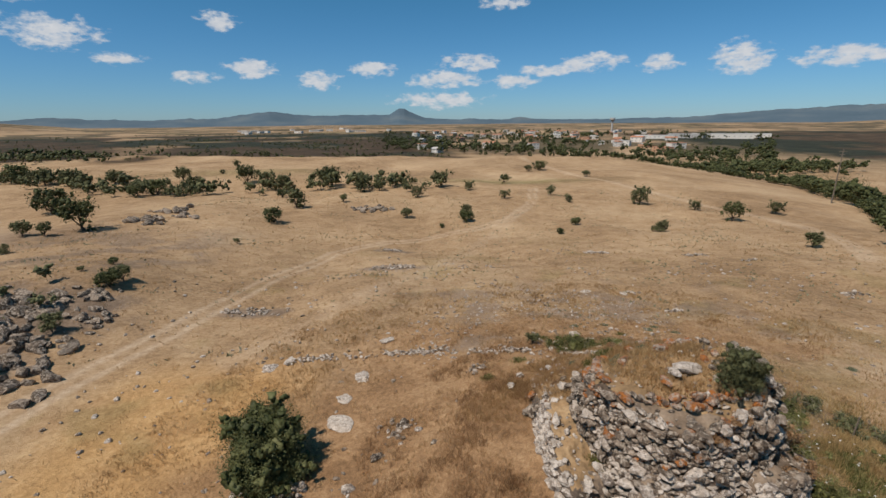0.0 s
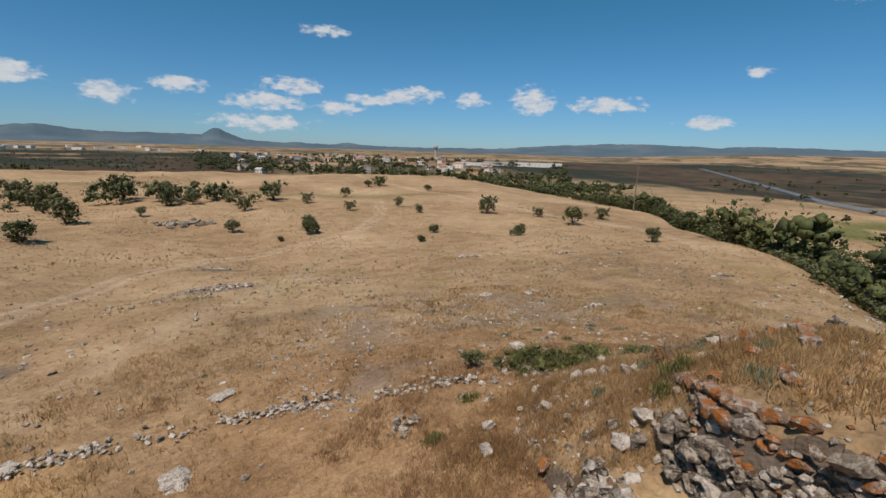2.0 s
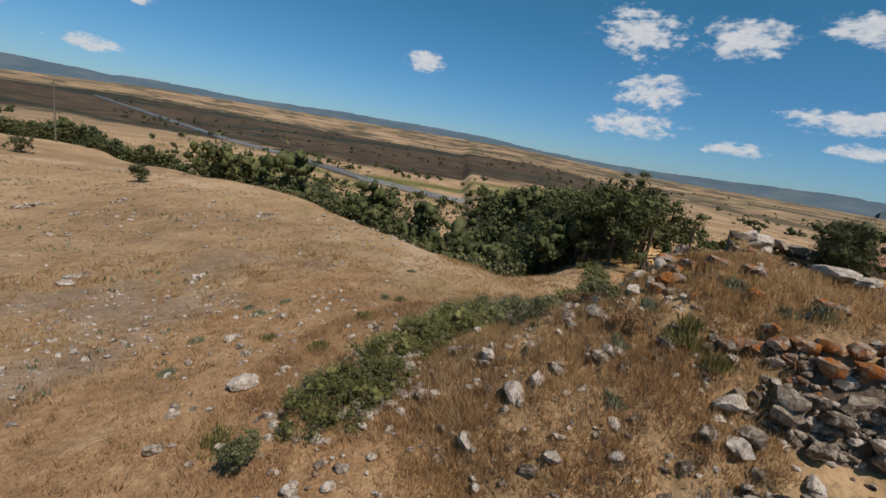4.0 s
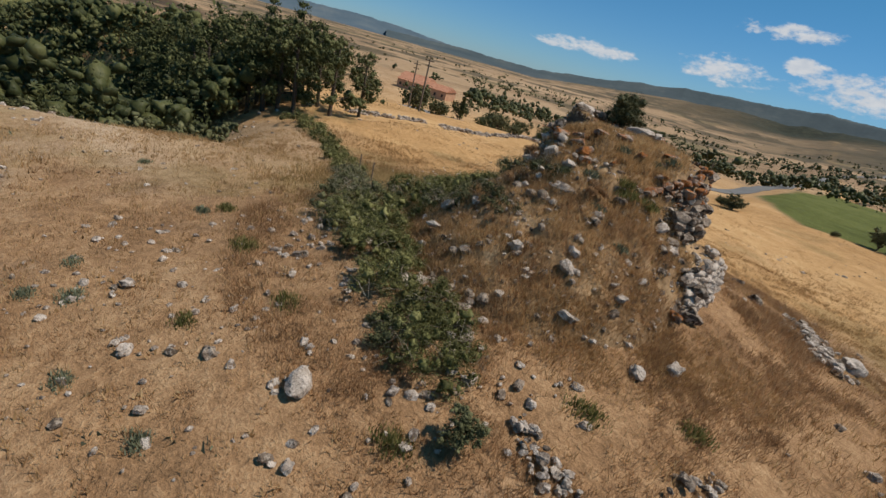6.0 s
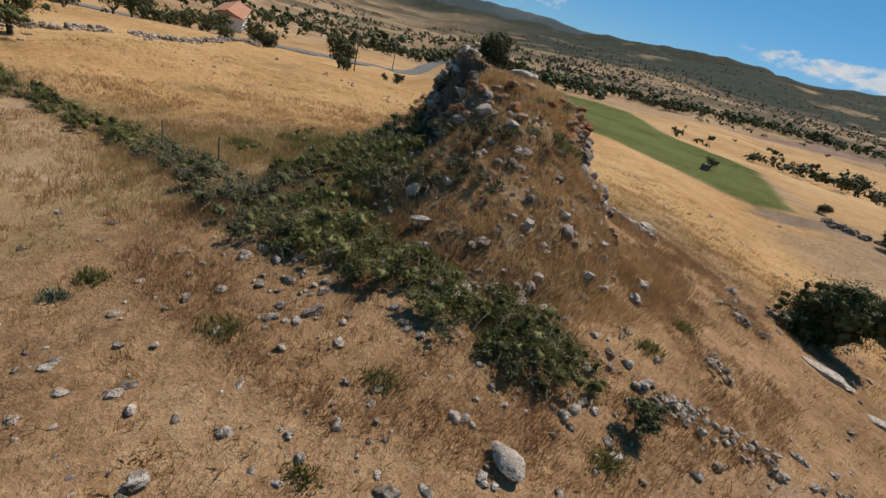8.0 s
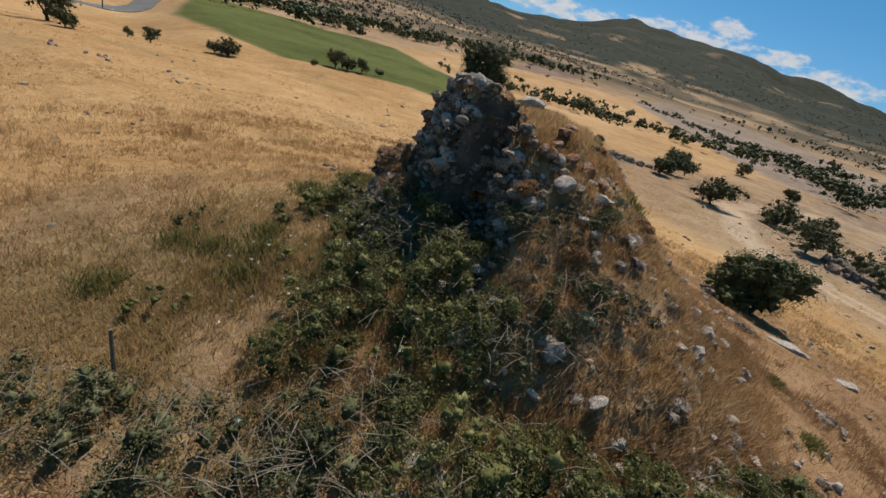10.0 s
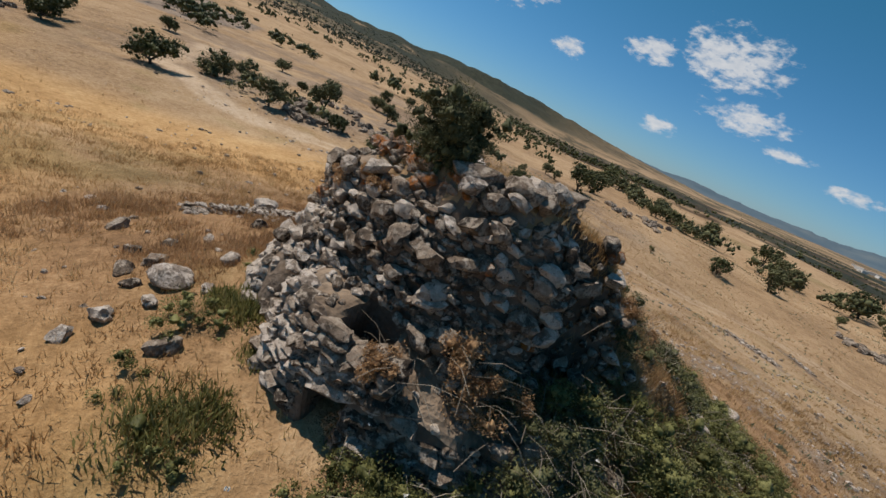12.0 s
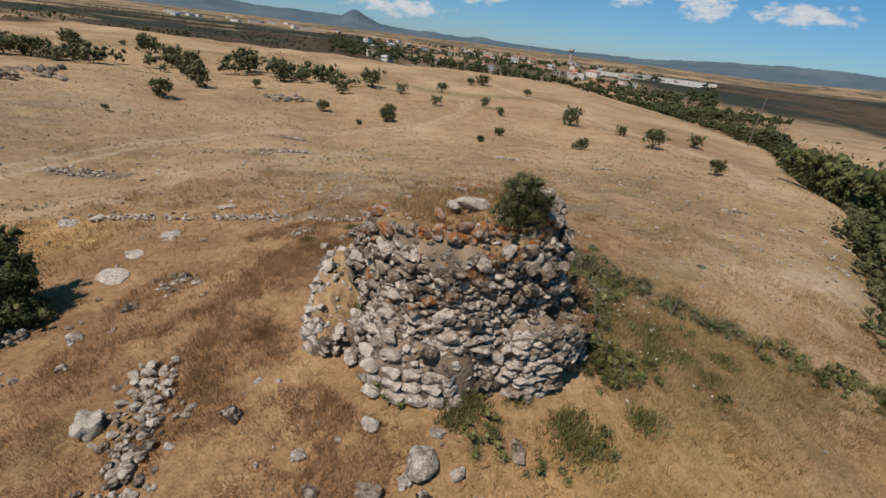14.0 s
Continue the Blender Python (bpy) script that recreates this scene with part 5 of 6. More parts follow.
for k, (x, y, rx, ry, h) in enumerate(((15.0, 21.4, 1.2, 0.9, 0.6), (16.2, 20.2, 1.3, 1.0, 0.7), (17.4, 18.8, 1.2, 0.9, 0.7), (18.8, 17.6, 1.1, 0.8, 0.6), (20.2, 16.6, 1.1, 0.8, 0.6), (11.8, 19.6, 0.7, 0.7, 0.6),
                                       (15.2, 19.2, 1.2, 1.0, 0.8), (12.6, 14.6, 0.9, 1.0, 1.0), (12.4, 16.0, 0.8, 0.9, 1.0), (9.0, 24.4, 0.8, 0.6, 0.5), (11.0, 17.6, 0.8, 0.7, 0.6), (10.0, 17.9, 0.6, 0.5, 0.5), (11.0, 19.2, 0.8, 0.7, 0.6), (12.4, 19.2, 0.8, 0.7, 0.6), (9.9, 19.7, 0.5, 0.5, 0.4), (13.0, 15.3, 0.9, 0.8, 0.9))):
    bramble(x, y, rx, ry, h, 500 + 3 * k, "grey")
for k, (x, y, rx, ry, h) in enumerate(((22.0, 15.4, 1.3, 0.9, 0.8), (23.8, 14.4, 1.3, 0.8, 0.8), (25.6, 13.4, 1.2, 0.8, 0.7), (27.4, 12.4, 1.3, 0.8, 0.8), (29.2, 11.6, 1.4, 0.9, 0.9), (31.5, 11.0, 1.5, 1.0, 1.0), (34.0, 10.6, 1.6, 1.1, 1.1))):
    bramble(x, y, rx, ry, h, 560 + 3 * k, "green")
for k, (x, y, rx, ry, h) in enumerate(((11.55, 12.45, 0.75, 0.65, 0.9), (12.05, 13.3, 0.75, 0.75, 0.9), (12.0, 12.3, 0.55, 0.5, 0.6), (12.35, 14.0, 0.6, 0.7, 0.8), (8.7, 11.6, 0.4, 0.3, 0.25), (9.6, 12.0, 0.4, 0.3, 0.3), (10.4, 18.4, 0.5, 0.4, 0.3), (8.4, 18.0, 0.5, 0.4, 0.3), (11.0, 16.9, 0.5, 0.5, 0.4), (10.2, 13.0, 0.5, 0.4, 0.4))):
    bramble(x, y, rx, ry, h, 600 + 3 * k, "brown")


def weed(x, y, w, h, seed, material, label, name="weed_clump"):
    z = zground(x, y)
    if math.hypot(x - CX, y - CY) < 8.1:
        z = max(z, float(tower_height(x, y)))
    if material is BRAMBLE:
        ob = new(name, thicket_mesh(name, seed, w, w * 0.8, h, 150, 0.017, material))
    else:
        rng = np.random.RandomState(seed)
        n = int(900 * w * w + 160)
        a, r = rng.uniform(0, 6.283, n), np.sqrt(rng.uniform(size=n)) * rng.uniform(0.4, 1.3, n)
        p = np.stack([np.cos(a) * r * w, np.sin(a) * r * w * 0.8, np.full(n, -0.05)], 1)
        high = 0.8 * h * rng.uniform(0.3, 1.0, n) * np.clip(1.15 - 0.6 * r, 0.3, 1)
        tip = p + np.stack([rng.normal(0, 0.35, n) * high, rng.normal(0, 0.35, n) * high, high + 0.05], 1)
        b = rng.uniform(0, 3.14, n)
        side = np.stack([np.cos(b), np.sin(b), np.zeros(n)], 1) * rng.uniform(0.006, 0.020, n)[:, None]
        mid = p * 0.45 + tip * 0.55
        ob = new(name, leaf_mesh(name, np.stack([p, mid + side, tip, mid - side], 1).reshape(-1, 3), material))
    ob.location = (x, y, z)
    if material is BRAMBLE:
        tagged(ob, label, "weeds", "weed clumps")
    else:
        tagged(ob, label, "weeds", kind="stuff")


for k, (x, y, w, h) in enumerate(((7.0, 10.9, 0.6, 0.45), (9.1, 10.6, 0.55, 0.45), (9.4, 9.8, 0.7, 0.5), (11.6, 9.7, 0.9, 0.5), (10.6, 9.0, 0.5, 0.35), (13.6, 10.6, 0.7, 0.5), (14.6, 12.4, 0.8, 0.5), (15.6, 14.2, 0.8, 0.45), (16.6, 12.0, 0.7, 0.4),
                                  (7.0, 16.9, 0.32, 0.45), (6.3, 13.1, 0.35, 0.3), (5.2, 22.6, 0.5, 0.3), (7.2, 26.0, 0.5, 0.3), (11.6, 25.3, 0.5, 0.3), (14.8, 24.6, 0.6, 0.3), (12.5, 27.2, 0.35, 0.25), (17.9, 23.7, 0.4, 0.35), (3.4, 21.0, 0.45, 0.3), (7.6, 17.2, 0.5, 0.4), (8.8, 10.7, 0.7, 0.5), (9.3, 9.8, 0.8, 0.5), (8.6, 10.2, 0.5, 0.4), (10.3, 10.9, 0.45, 0.35), (11.5, 10.3, 0.8, 0.4), (11.8, 10.0, 0.8, 0.4), (16.5, 13.6, 0.8, 0.4), (15.3, 13.4, 0.8, 0.4), (16.1, 14.9, 0.7, 0.4), (17.6, 15.3, 0.7, 0.4), (7.8, 17.1, 0.35, 0.35), (9.3, 17.9, 0.3, 0.3), (6.2, 13.4, 0.4, 0.4), (14.9, 15.1, 0.7, 0.4), (17.2, 12.9, 0.7, 0.35), (18.6, 14.2, 0.8, 0.35))):
    weed(x, y, w, h, 700 + k, BRAMBLE if k < 11 and k % 2 == 0 or k > 17 and k % 4 == 0 else FRESH, "low clump of fresh green weeds in dry grass")
for k, (x, y, w, h) in enumerate(((16.5, 28.2, 0.35, 0.25), (14.9, 28.6, 0.4, 0.25), (15.6, 29.3, 0.3, 0.25), (10.0, 28.9, 0.3, 0.2), (12.2, 29.4, 0.3, 0.2), (24.6, 23.9, 0.35, 0.3), (18.2, 24.4, 0.3, 0.3), (8.6, 16.0, 0.3, 0.3), (9.3, 17.9, 0.3, 0.3), (8.7, 17.5, 0.35, 0.3), (7.3, 15.1, 0.3, 0.3), (8.0, 18.3, 0.3, 0.25), (10.3, 16.6, 0.3, 0.25), (6.9, 18.6, 0.3, 0.25), (7.6, 15.6, 0.28, 0.25), (9.4, 16.6, 0.28, 0.25))):
    weed(x, y, w, h, 740 + k, SAGE, "pale grey-green thistle clump on bare soil")


def grass(name, count, seed, region, height, material, label, wide=0.008):
    """Tufts of blades, far too many to count."""
    rng = np.random.RandomState(seed)
    x, y, keep = region(rng, count)
    x, y = x[keep], y[keep]
    r = np.hypot(x - CX, y - CY)
    th = np.where(r < 8.1, tower_height(x, y), -99)
    z = np.maximum(ground(x, y), th) - 0.03
    blades = 5
    n = len(x) * blades
    p = np.repeat(np.stack([x, y, z], 1), blades, 0) + np.concatenate([rng.normal(0, 0.07, (n, 2)), np.zeros((n, 1))], 1)
    lean = rng.normal(0, 0.38, (n, 2))
    h = height * rng.uniform(0.5, 1.3, n) * np.repeat(0.8 + 0.2 * mottle(x, y, 5, 71), blades)
    tip = p + np.concatenate([lean * h[:, None], h[:, None]], 1)
    a = rng.uniform(0, 3.14, n)
    w = np.stack([np.cos(a), np.sin(a), np.zeros(n)], 1) * (wide * (0.85 + 0.9 * rng.uniform(size=n)))[:, None]
    quad = np.stack([p - w, p + w, tip + w * 0.25, tip - w * 0.25], 1).reshape(-1, 3)
    tagged(new(name, leaf_mesh(name, quad, material)), label, "grass", kind="stuff")


def near_tower(rng, n):
    a, r = rng.uniform(0, 6.283, n), 24 * np.sqrt(rng.uniform(0, 1, n))
    x, y = CX + r * np.sin(a), CY + 3 + r * np.cos(a)
    d = np.hypot(x - CX, y - CY)
    az = np.degrees(np.arctan2(x - CX, y - CY)) % 360
    wall = (d > 2.1) & (d < 4.7) & (az > 60) & (az < 305)
    cover = ground_cover(x, y)
    return x, y, ~wall & (rng.uniform(size=n) > np.maximum(cover["bare"] * 1.2, cover["russet"] * 0.75)) & (mottle(x, y, 2.2, 72) + 0.6 * rng.normal(size=n) > -0.25)


def south_field(rng, n):
    x, y = rng.uniform(-14, 36, n), rng.uniform(-14, 12, n)
    return x, y, (np.hypot(x - CX, y - CY) > 8) & (0.2 * mottle(x, y, 3, 73) + 1.0 * rng.normal(size=n) > -0.2)


def outer_pasture(rng, n):
    a, r = rng.uniform(0, 6.283, n), 20 + 45 * rng.uniform(0, 1, n)
    x, y = CX + r * np.sin(a), CY + r * np.cos(a)
    return x, y, mottle(x, y, 6, 74) + 0.5 * mottle(x, y, 2, 75) + 0.5 * rng.normal(size=n) > 0.35


grass("tall_dry_grass", 66000, 81, near_tower, 0.23, STRAW, "tall straw-coloured dry grass round the ruin")
grass("ripe_field_grass", 30000, 82, south_field, 0.13, STRAW, "ripe golden grass of the open field")
grass("pasture_tufts", 22000, 83, outer_pasture, 0.22, STRAW, "sparse dry tufts over the pasture")
grass("green_tufts", 2800, 84, lambda rng, n: (lambda q: (q[0], q[1], q[2] & (ground_cover(q[0], q[1])["weeds"] > 0.25)))(near_tower(rng, n)), 0.2, FRESH, "fresh green weeds among dry grass")
grass("weedy_grass", 15000, 89, lambda rng, n: (lambda x, y: (x, y, (np.hypot(x - CX, y - CY) > 4.2) & (0.7 * mottle(x, y, 3.5, 78) + 0.5 * rng.normal(size=n) > -0.15)))(rng.normal(17, 3.2, n), rng.normal(15.4, 3.0, n)), 0.22, WEEDGRASS, "brown-green weedy grass beside the ruin", 0.008)
def dead_weed_patch(rng, n):
    x, y = rng.uniform(-1, 26, n), rng.uniform(23.5, 34, n)
    return x, y, mottle(x, y, 2.0, 91) + 0.5 * mottle(x, y, 0.8, 92) + 0.4 * rng.normal(size=n) > 0.25


grass("dead_weeds", 17000, 93, dead_weed_patch, 0.15, BROWNBUSH, "low brown dead weeds on stony soil", 0.006)


def west_scrub(rng, n):
    a, r = np.radians(rng.uniform(195, 420, n)), rng.uniform(3.6, 12.0, n)
    x, y = CX + r * np.sin(a), CY + r * np.cos(a)
    inside = (np.degrees(a) < 305) & (r < 5.0)
    return x, y, ~inside & (mottle(x, y, 2.6, 94) + 0.5 * mottle(x, y, 1.0, 95) + 0.4 * rng.normal(size=n) > 0.15)


grass("russet_scrub", 44000, 96, west_scrub, 0.24, BROWNBUSH, "russet dead scrub grass on the slopes of the knoll", 0.006)
rng_f = np.random.RandomState(90)
fx, fy = rng_f.normal(14.2, 1.5, 55), rng_f.normal(15.2, 2.2, 55)
fz = ground(fx, fy) + rng_f.uniform(0.5, 1.0, 55)
tagged(new("white_flowers", leaf_mesh("white_flowers", leaf_arrays(rng_f, np.stack([fx, fy, fz], 1), np.full(55, 0.035), 10, 0.02, 0.3), FLOWER)), "small white umbel flowers among brambles", "flowers", kind="stuff")


def valley_pasture(rng, n):
    x, y = rng.uniform(-55, 62, n), rng.uniform(27, 120, n)
    return x, y, (mottle(x, y, 11, 76) + 0.6 * mottle(x, y, 3, 77) + 0.4 * rng.normal(size=n) > 0.55) & (x < brow(y))


grass("valley_weeds", 9000, 85, valley_pasture, 0.22, SAGE, "grey-green weeds dotted over the valley pasture", 0.03)
grass("valley_grass", 13000, 86, lambda rng, n: (lambda q: (q[0], q[1], rng.uniform(size=n) < 0.8))(valley_pasture(rng, n)), 0.2, STRAW, "short dry grass over the valley pasture", 0.02)


def knoll_slope(rng, n):
    a, r = np.radians(rng.uniform(-68, 66, n)), 8.6 * np.sqrt(rng.uniform(size=n))
    x, y = CX + r * np.sin(a), CY + r * np.cos(a)
    return x, y, (rng.uniform(size=n) < step(8.6, 6.5, r)) & (mottle(x, y, 1.5, 79) + 0.6 * rng.normal(size=n) > -0.3)


grass("slope_grass", 30000, 87, knoll_slope, 0.22, STRAW, "golden dry grass on the rubble slope", 0.006)
grass("slope_scrub", 5500, 97, lambda rng, n: (lambda q: (q[0], q[1], q[2] & (np.hypot(q[0] - CX, q[1] - CY) > 3.2)))(knoll_slope(rng, n)), 0.24, BROWNBUSH, "russet dead scrub on the rubble slope", 0.006)
grass("rim_grass", 2500, 88, lambda rng, n: (lambda a, r: (CX + r * np.sin(a), CY + r * np.cos(a), r < 2.3))(rng.uniform(0, 6.283, n), 2.3 * np.sqrt(rng.uniform(size=n))), 0.2, STRAW, "dry grass on top of the tower")


# weathered fence posts along the hedge
for x, y, tilt in ((18.4, 17.0, 0.05), (21.1, 15.4, 0.1)):
    bm = bmesh.new()
    cone(bm, (0, 0, -0.2), (0, 0, 1.0), 0.035, 0.028, 7)
    me = bpy.data.meshes.new("fence_post")
    bm.to_mesh(me)
    bm.free()
    me.materials.append(WOOD)
    ob = new("fence_post", me)
    ob.matrix_basis = pose(x, y, zground(x, y), math.degrees(tilt), 0, 40)
    tagged(ob, "thin weathered wooden fence post", "post", "fence posts")



# ---- woods, far trees ----
def pine_parts(seed, width, height):
    rng = np.random.RandomState(seed)
    bm = bmesh.new()
    lean = rng.uniform(-0.04, 0.04, 2) * height
    cone(bm, (0, 0, -0.5), (lean[0], lean[1], height * 0.85), 0.03 * height, 0.012 * height)
    centres, radii = [], []
    for k in range(16):
        z = height * rng.uniform(0.25, 0.95)
        a = rng.uniform(0, 6.283)
        reach = width * 0.45 * (1.08 - z / height) ** 0.45 * rng.uniform(0.5, 1)
        tip = (lean[0] + math.cos(a) * reach, lean[1] + math.sin(a) * reach, z)
        cone(bm, (lean[0], lean[1], z - 0.08 * height), tip, 0.007 * height, 0.003 * height, 5)
        for _ in range(3):
            centres.append(np.array(tip) + rng.normal(size=3) * width * 0.09)
            radii.append(width * rng.uniform(0.12, 0.2))
    me = bpy.data.meshes.new("trunk")
    bm.to_mesh(me)
    bm.free()
    me.materials.append(BARK)
    return me, foliage_mesh("crown", rng, centres, radii, 60, 0.018 * width, 5, PINE, 0.7)


PINES = [pine_parts(900 + k, 6.0 + k % 2, 9.5 + k % 3) for k in range(4)]
spots = random.Random(15)
for k in range(60):
    u, v = spots.random(), spots.random()
    x, y = 37 + 42 * u + spots.uniform(-1, 1), 3.0 + 7 * u + 13 * v * (0.6 + 0.4 * u) - 3
    if k < 9:
        x, y = 37.5 + 3.6 * k, 2.5 + 0.7 * k + spots.uniform(-0.8, 0.8)
    make_tree("pine_tree", (x, y, zground(x, y)), PINES[k % 4], "tall dark green pine in a dense grove", "tree", "pine grove", spots.uniform(0, 6.28), spots.uniform(0.6, 0.76))
for x, y, w in ((63, -34, 5.0), (68, -38, 5.5), (60, -42, 4.0), (74, -30, 5.0), (80, -60, 6.0), (66, -62, 5.0), (58, -56, 4.5), (50, -50, 3.6), (44, -32, 2.6), (36, -24, 2.0), (90, -100, 7.0), (70, -100, 6.0), (60, -96, 6.0), (52, -84, 5.0)):
    make_tree("oak_tree", (x, y, zground(x, y) - 0.1), SHRUBS_FAR[spots.randrange(5)], "rounded dark green evergreen oak near farm buildings", "tree", "farm oaks", spots.uniform(0, 6.28), w * 1.1)

# one slender cypress
rng_c = np.random.RandomState(3)
zc = rng_c.uniform(0.15, 1.0, 60)
cyp = thing("cypress", (49.0, -28.5, zground(49.0, -28.5)), "slender dark cypress at a field edge", "tree")
bm_c = bmesh.new()
cone(bm_c, (0, 0, -0.3), (0, 0, 3.2), 0.12, 0.03)
part("trunk", bm_c, BARK, cyp)
part("crown", leaf_mesh("crown", leaf_arrays(rng_c, np.stack([rng_c.normal(0, 0.1, 60), rng_c.normal(0, 0.1, 60), zc * 3.8], 1), 0.42 * (1.15 - zc) ** 0.5, 40, 0.11, 1.2), PINE), PINE, cyp)


def woodland(name, count, seed, region, low, high, material, label, leaves=26, tall=0.85):
    """Far trees as ragged clumps of leaves, uncountable."""
    rng = np.random.RandomState(seed)
    x, y = region(rng, count)
    z = ground(x, y)
    w = rng.uniform(low, high, len(x)) * rng.choice((0.7, 1.0, 1.0, 1.3), len(x))
    centres, radii = [], []
    for k in range(3):
        off = rng.normal(size=(len(x), 3)) * (w * np.array([0.0, 0.22, 0.2])[k])[:, None]
        centres.append(np.stack([x + off[:, 0], y + off[:, 1], z + w * tall * (0.55 - 0.1 * k) + np.abs(off[:, 2]) * 0.3], 1))
        radii.append(w * (0.42, 0.34, 0.3)[k])
    c, r = np.concatenate(centres), np.concatenate(radii)
    tufts = 1 if leaves < 9 else 2 if leaves < 16 else 5 if leaves < 40 else 8 if leaves < 150 else 10
    crown = foliage_mesh(name, rng, c, r, leaves // 3, float(np.mean(r)) * (0.14 if leaves < 100 else 0.07), tufts, material, 0.9)
    tagged(new(name, crown), label, "woodland", kind="stuff")


def belt(points, width):
    def region(rng, n):
        pts = np.array(points, float)
        seg = rng.randint(0, len(pts) - 1, n)
        t = rng.uniform(size=n)
        p = pts[seg] + (pts[seg + 1] - pts[seg]) * t[:, None] + rng.normal(size=(n, 2)) * width
        return p[:, 0], p[:, 1]
    return region


def sector(a1, a2, r1, r2, patch, seed, bias=0.0):
    def region(rng, n):
        a = np.radians(rng.uniform(a1, a2, n * 4))
        r = r1 * (r2 / r1) ** rng.uniform(0, 1, n * 4)
        x, y = CX + r * np.sin(a), CY + r * np.cos(a)
        keep = mottle(x, y, patch, seed) + 0.4 * rng.normal(size=n * 4) > bias
        return x[keep][:n], y[keep][:n]
    return region


def river_bank(rng, n):
    y = rng.uniform(14, 215, n)
    x = brow(y) + 6 + 66 * rng.uniform(0, 1, n) ** 1.4 * (0.6 + 0.4 * step(15, 60, y))
    return x, y


woodland("riverside_wood", 860, 31, river_bank, 4.2, 6.8, OAK, "dense dark green riverside wood below the slope", 260, 0.95)
woodland("grove_far", 230, 47, lambda rng, n: (rng.uniform(84, 190, n), rng.uniform(-36, 14, n)), 4.5, 7.5, PINE, "dark trees along the river slope", 110, 1.0)
woodland("grove_north", 170, 46, lambda rng, n: (rng.uniform(44, 104, n), rng.uniform(9, 36, n)), 4.5, 7.0, PINE, "dark pines on the slope below the pasture", 220, 1.0)
woodland("prickly_pears", 130, 43, lambda rng, n: (lambda y: (brow(y) + 3 + rng.normal(size=n), y))(rng.uniform(16, 62, n)), 1.2, 1.9, OLIVE, "pale green prickly pear hedge along the slope", 130, 0.9)
woodland("village_wood", 900, 32, belt(((-60, 360), (60, 350), (180, 330), (300, 360)), 16), 6, 10, OAK, "belt of tall trees in front of the village", 26, 1.0)
woodland("village_gardens", 900, 33, sector(-8, 36, 430, 1500, 170, 81, 0.1), 8, 14, OAK, "garden trees between village houses", 18, 1.0)
woodland("field_hedge", 260, 34, belt(((70, 236), (140, 215), (172, 196)), 2.5), 3, 5, OAK, "green hedge along the field edge", 30, 0.8)
woodland("northwest_scrub", 2600, 35, sector(-62, 0, 270, 1700, 110, 82, 0.3), 4, 7, OAK, "dark evergreen scrub on the plain", 14, 0.8)
woodland("valley_bushes", 120, 36, belt(((-150, 150), (-112, 138), (-75, 118), (-40, 132), (0, 128)), 4.0), 3.5, 6.5, OLIVE, "row of bushes along the dry valley", 46, 0.7)
woodland("hillside_trees", 900, 37, sector(-152, -55, 130, 1300, 120, 83, 0.3), 3, 6, OAK, "scattered evergreen oaks on the hillside", 20, 0.8)
woodland("hill_forest", 4200, 38, sector(-168, -62, 480, 2300, 260, 84, -0.1), 6, 11, HILLWOOD, "evergreen forest covering the far hills", 8, 0.7)
woodland("hill_hedges", 130, 39, belt(((-290, -205), (-220, -113), (-191, -71), (-168, -40), (-120, -14), (-80, -2)), 2.0), 3.0, 5.0, OAK, "row of trees between two fields", 36, 0.9)
woodland("road_trees", 420, 40, belt(((-20, -300), (-90, -330), (-160, -330), (-250, -350), (-340, -330)), 14), 6, 11, OAK, "belt of trees beyond the green field", 24, 0.9)
woodland("eastern_trees", 380, 41, sector(50, 165, 330, 1900, 200, 85, 0.15), 6, 11, OAK, "distant trees on the eastern plain", 16, 0.8)
woodland("plain_trees", 380, 48, lambda rng, n: (rng.uniform(118, 250, n), rng.uniform(-25, 125, n)), 4.0, 7.0, OAK, "dark trees on the flat below the slope", 36, 1.0)
woodland("southern_trees", 1300, 42, sector(142, 200, 200, 1500, 130, 86, 0.2), 6, 11, OAK, "distant trees along southern fields", 14, 0.8)
woodland("grove_edge", 260, 45, lambda rng, n: (rng.uniform(58, 130, n), rng.uniform(2, 60, n)), 5, 8, PINE, "dark mixed wood beyond the pine grove", 90, 1.0)
woodland("ridge_scrub", 24, 44, belt(((-34, 38), (-30, 30), (-29, 20), (-36, 14), (-33, 6)), 2.2), 1.2, 2.6, OLIVE, "low shrubs between the western crags", 60, 0.8)


# ---- roads ----
def ribbon(name, points, width, lift, material, label, level=None, category="road"):
    pts = [Vector(p) for p in points]
    verts, faces = [], []
    dense = []
    for a, b in zip(pts, pts[1:]):
        n = max(2, int((b - a).length / 6))
        dense += [a.lerp(b, k / n) for k in range(n)]
    dense.append(pts[-1])
    for k, p in enumerate(dense):
        t = (dense[min(k + 1, len(dense) - 1)] - dense[max(k - 1, 0)]).normalized()
        for side in (-1, 1):
            q = p + Vector((-t.y, t.x)) * side * width / 2
            z = level if level is not None else max(zground(*p), zground(*q))
            verts += [(q.x, q.y, z + lift), (q.x, q.y, z + lift - 0.6)]
    for k in range(len(dense) - 1):
        a, b = 4 * k, 4 * k + 4
        faces += [(a, b, b + 2, a + 2), (a + 1, a, a + 2, a + 3), (a, a + 1, b + 1, b), (a + 2, b + 2, b + 3, a + 3)]
    ob = new(name, mesh_of(name, verts, faces, material))
    return tagged(ob, label, category, kind="structure")


ribbon("road", HIGHWAY, 6.2, 0.16, ASPHALT, "grey asphalt country road winding south")
for side in (-2.7, 2.7):
    line = [(x + side, y) for x, y in HIGHWAY]
    ribbon("trim", line, 0.14, 0.175, PAINT, "white painted road edge line")

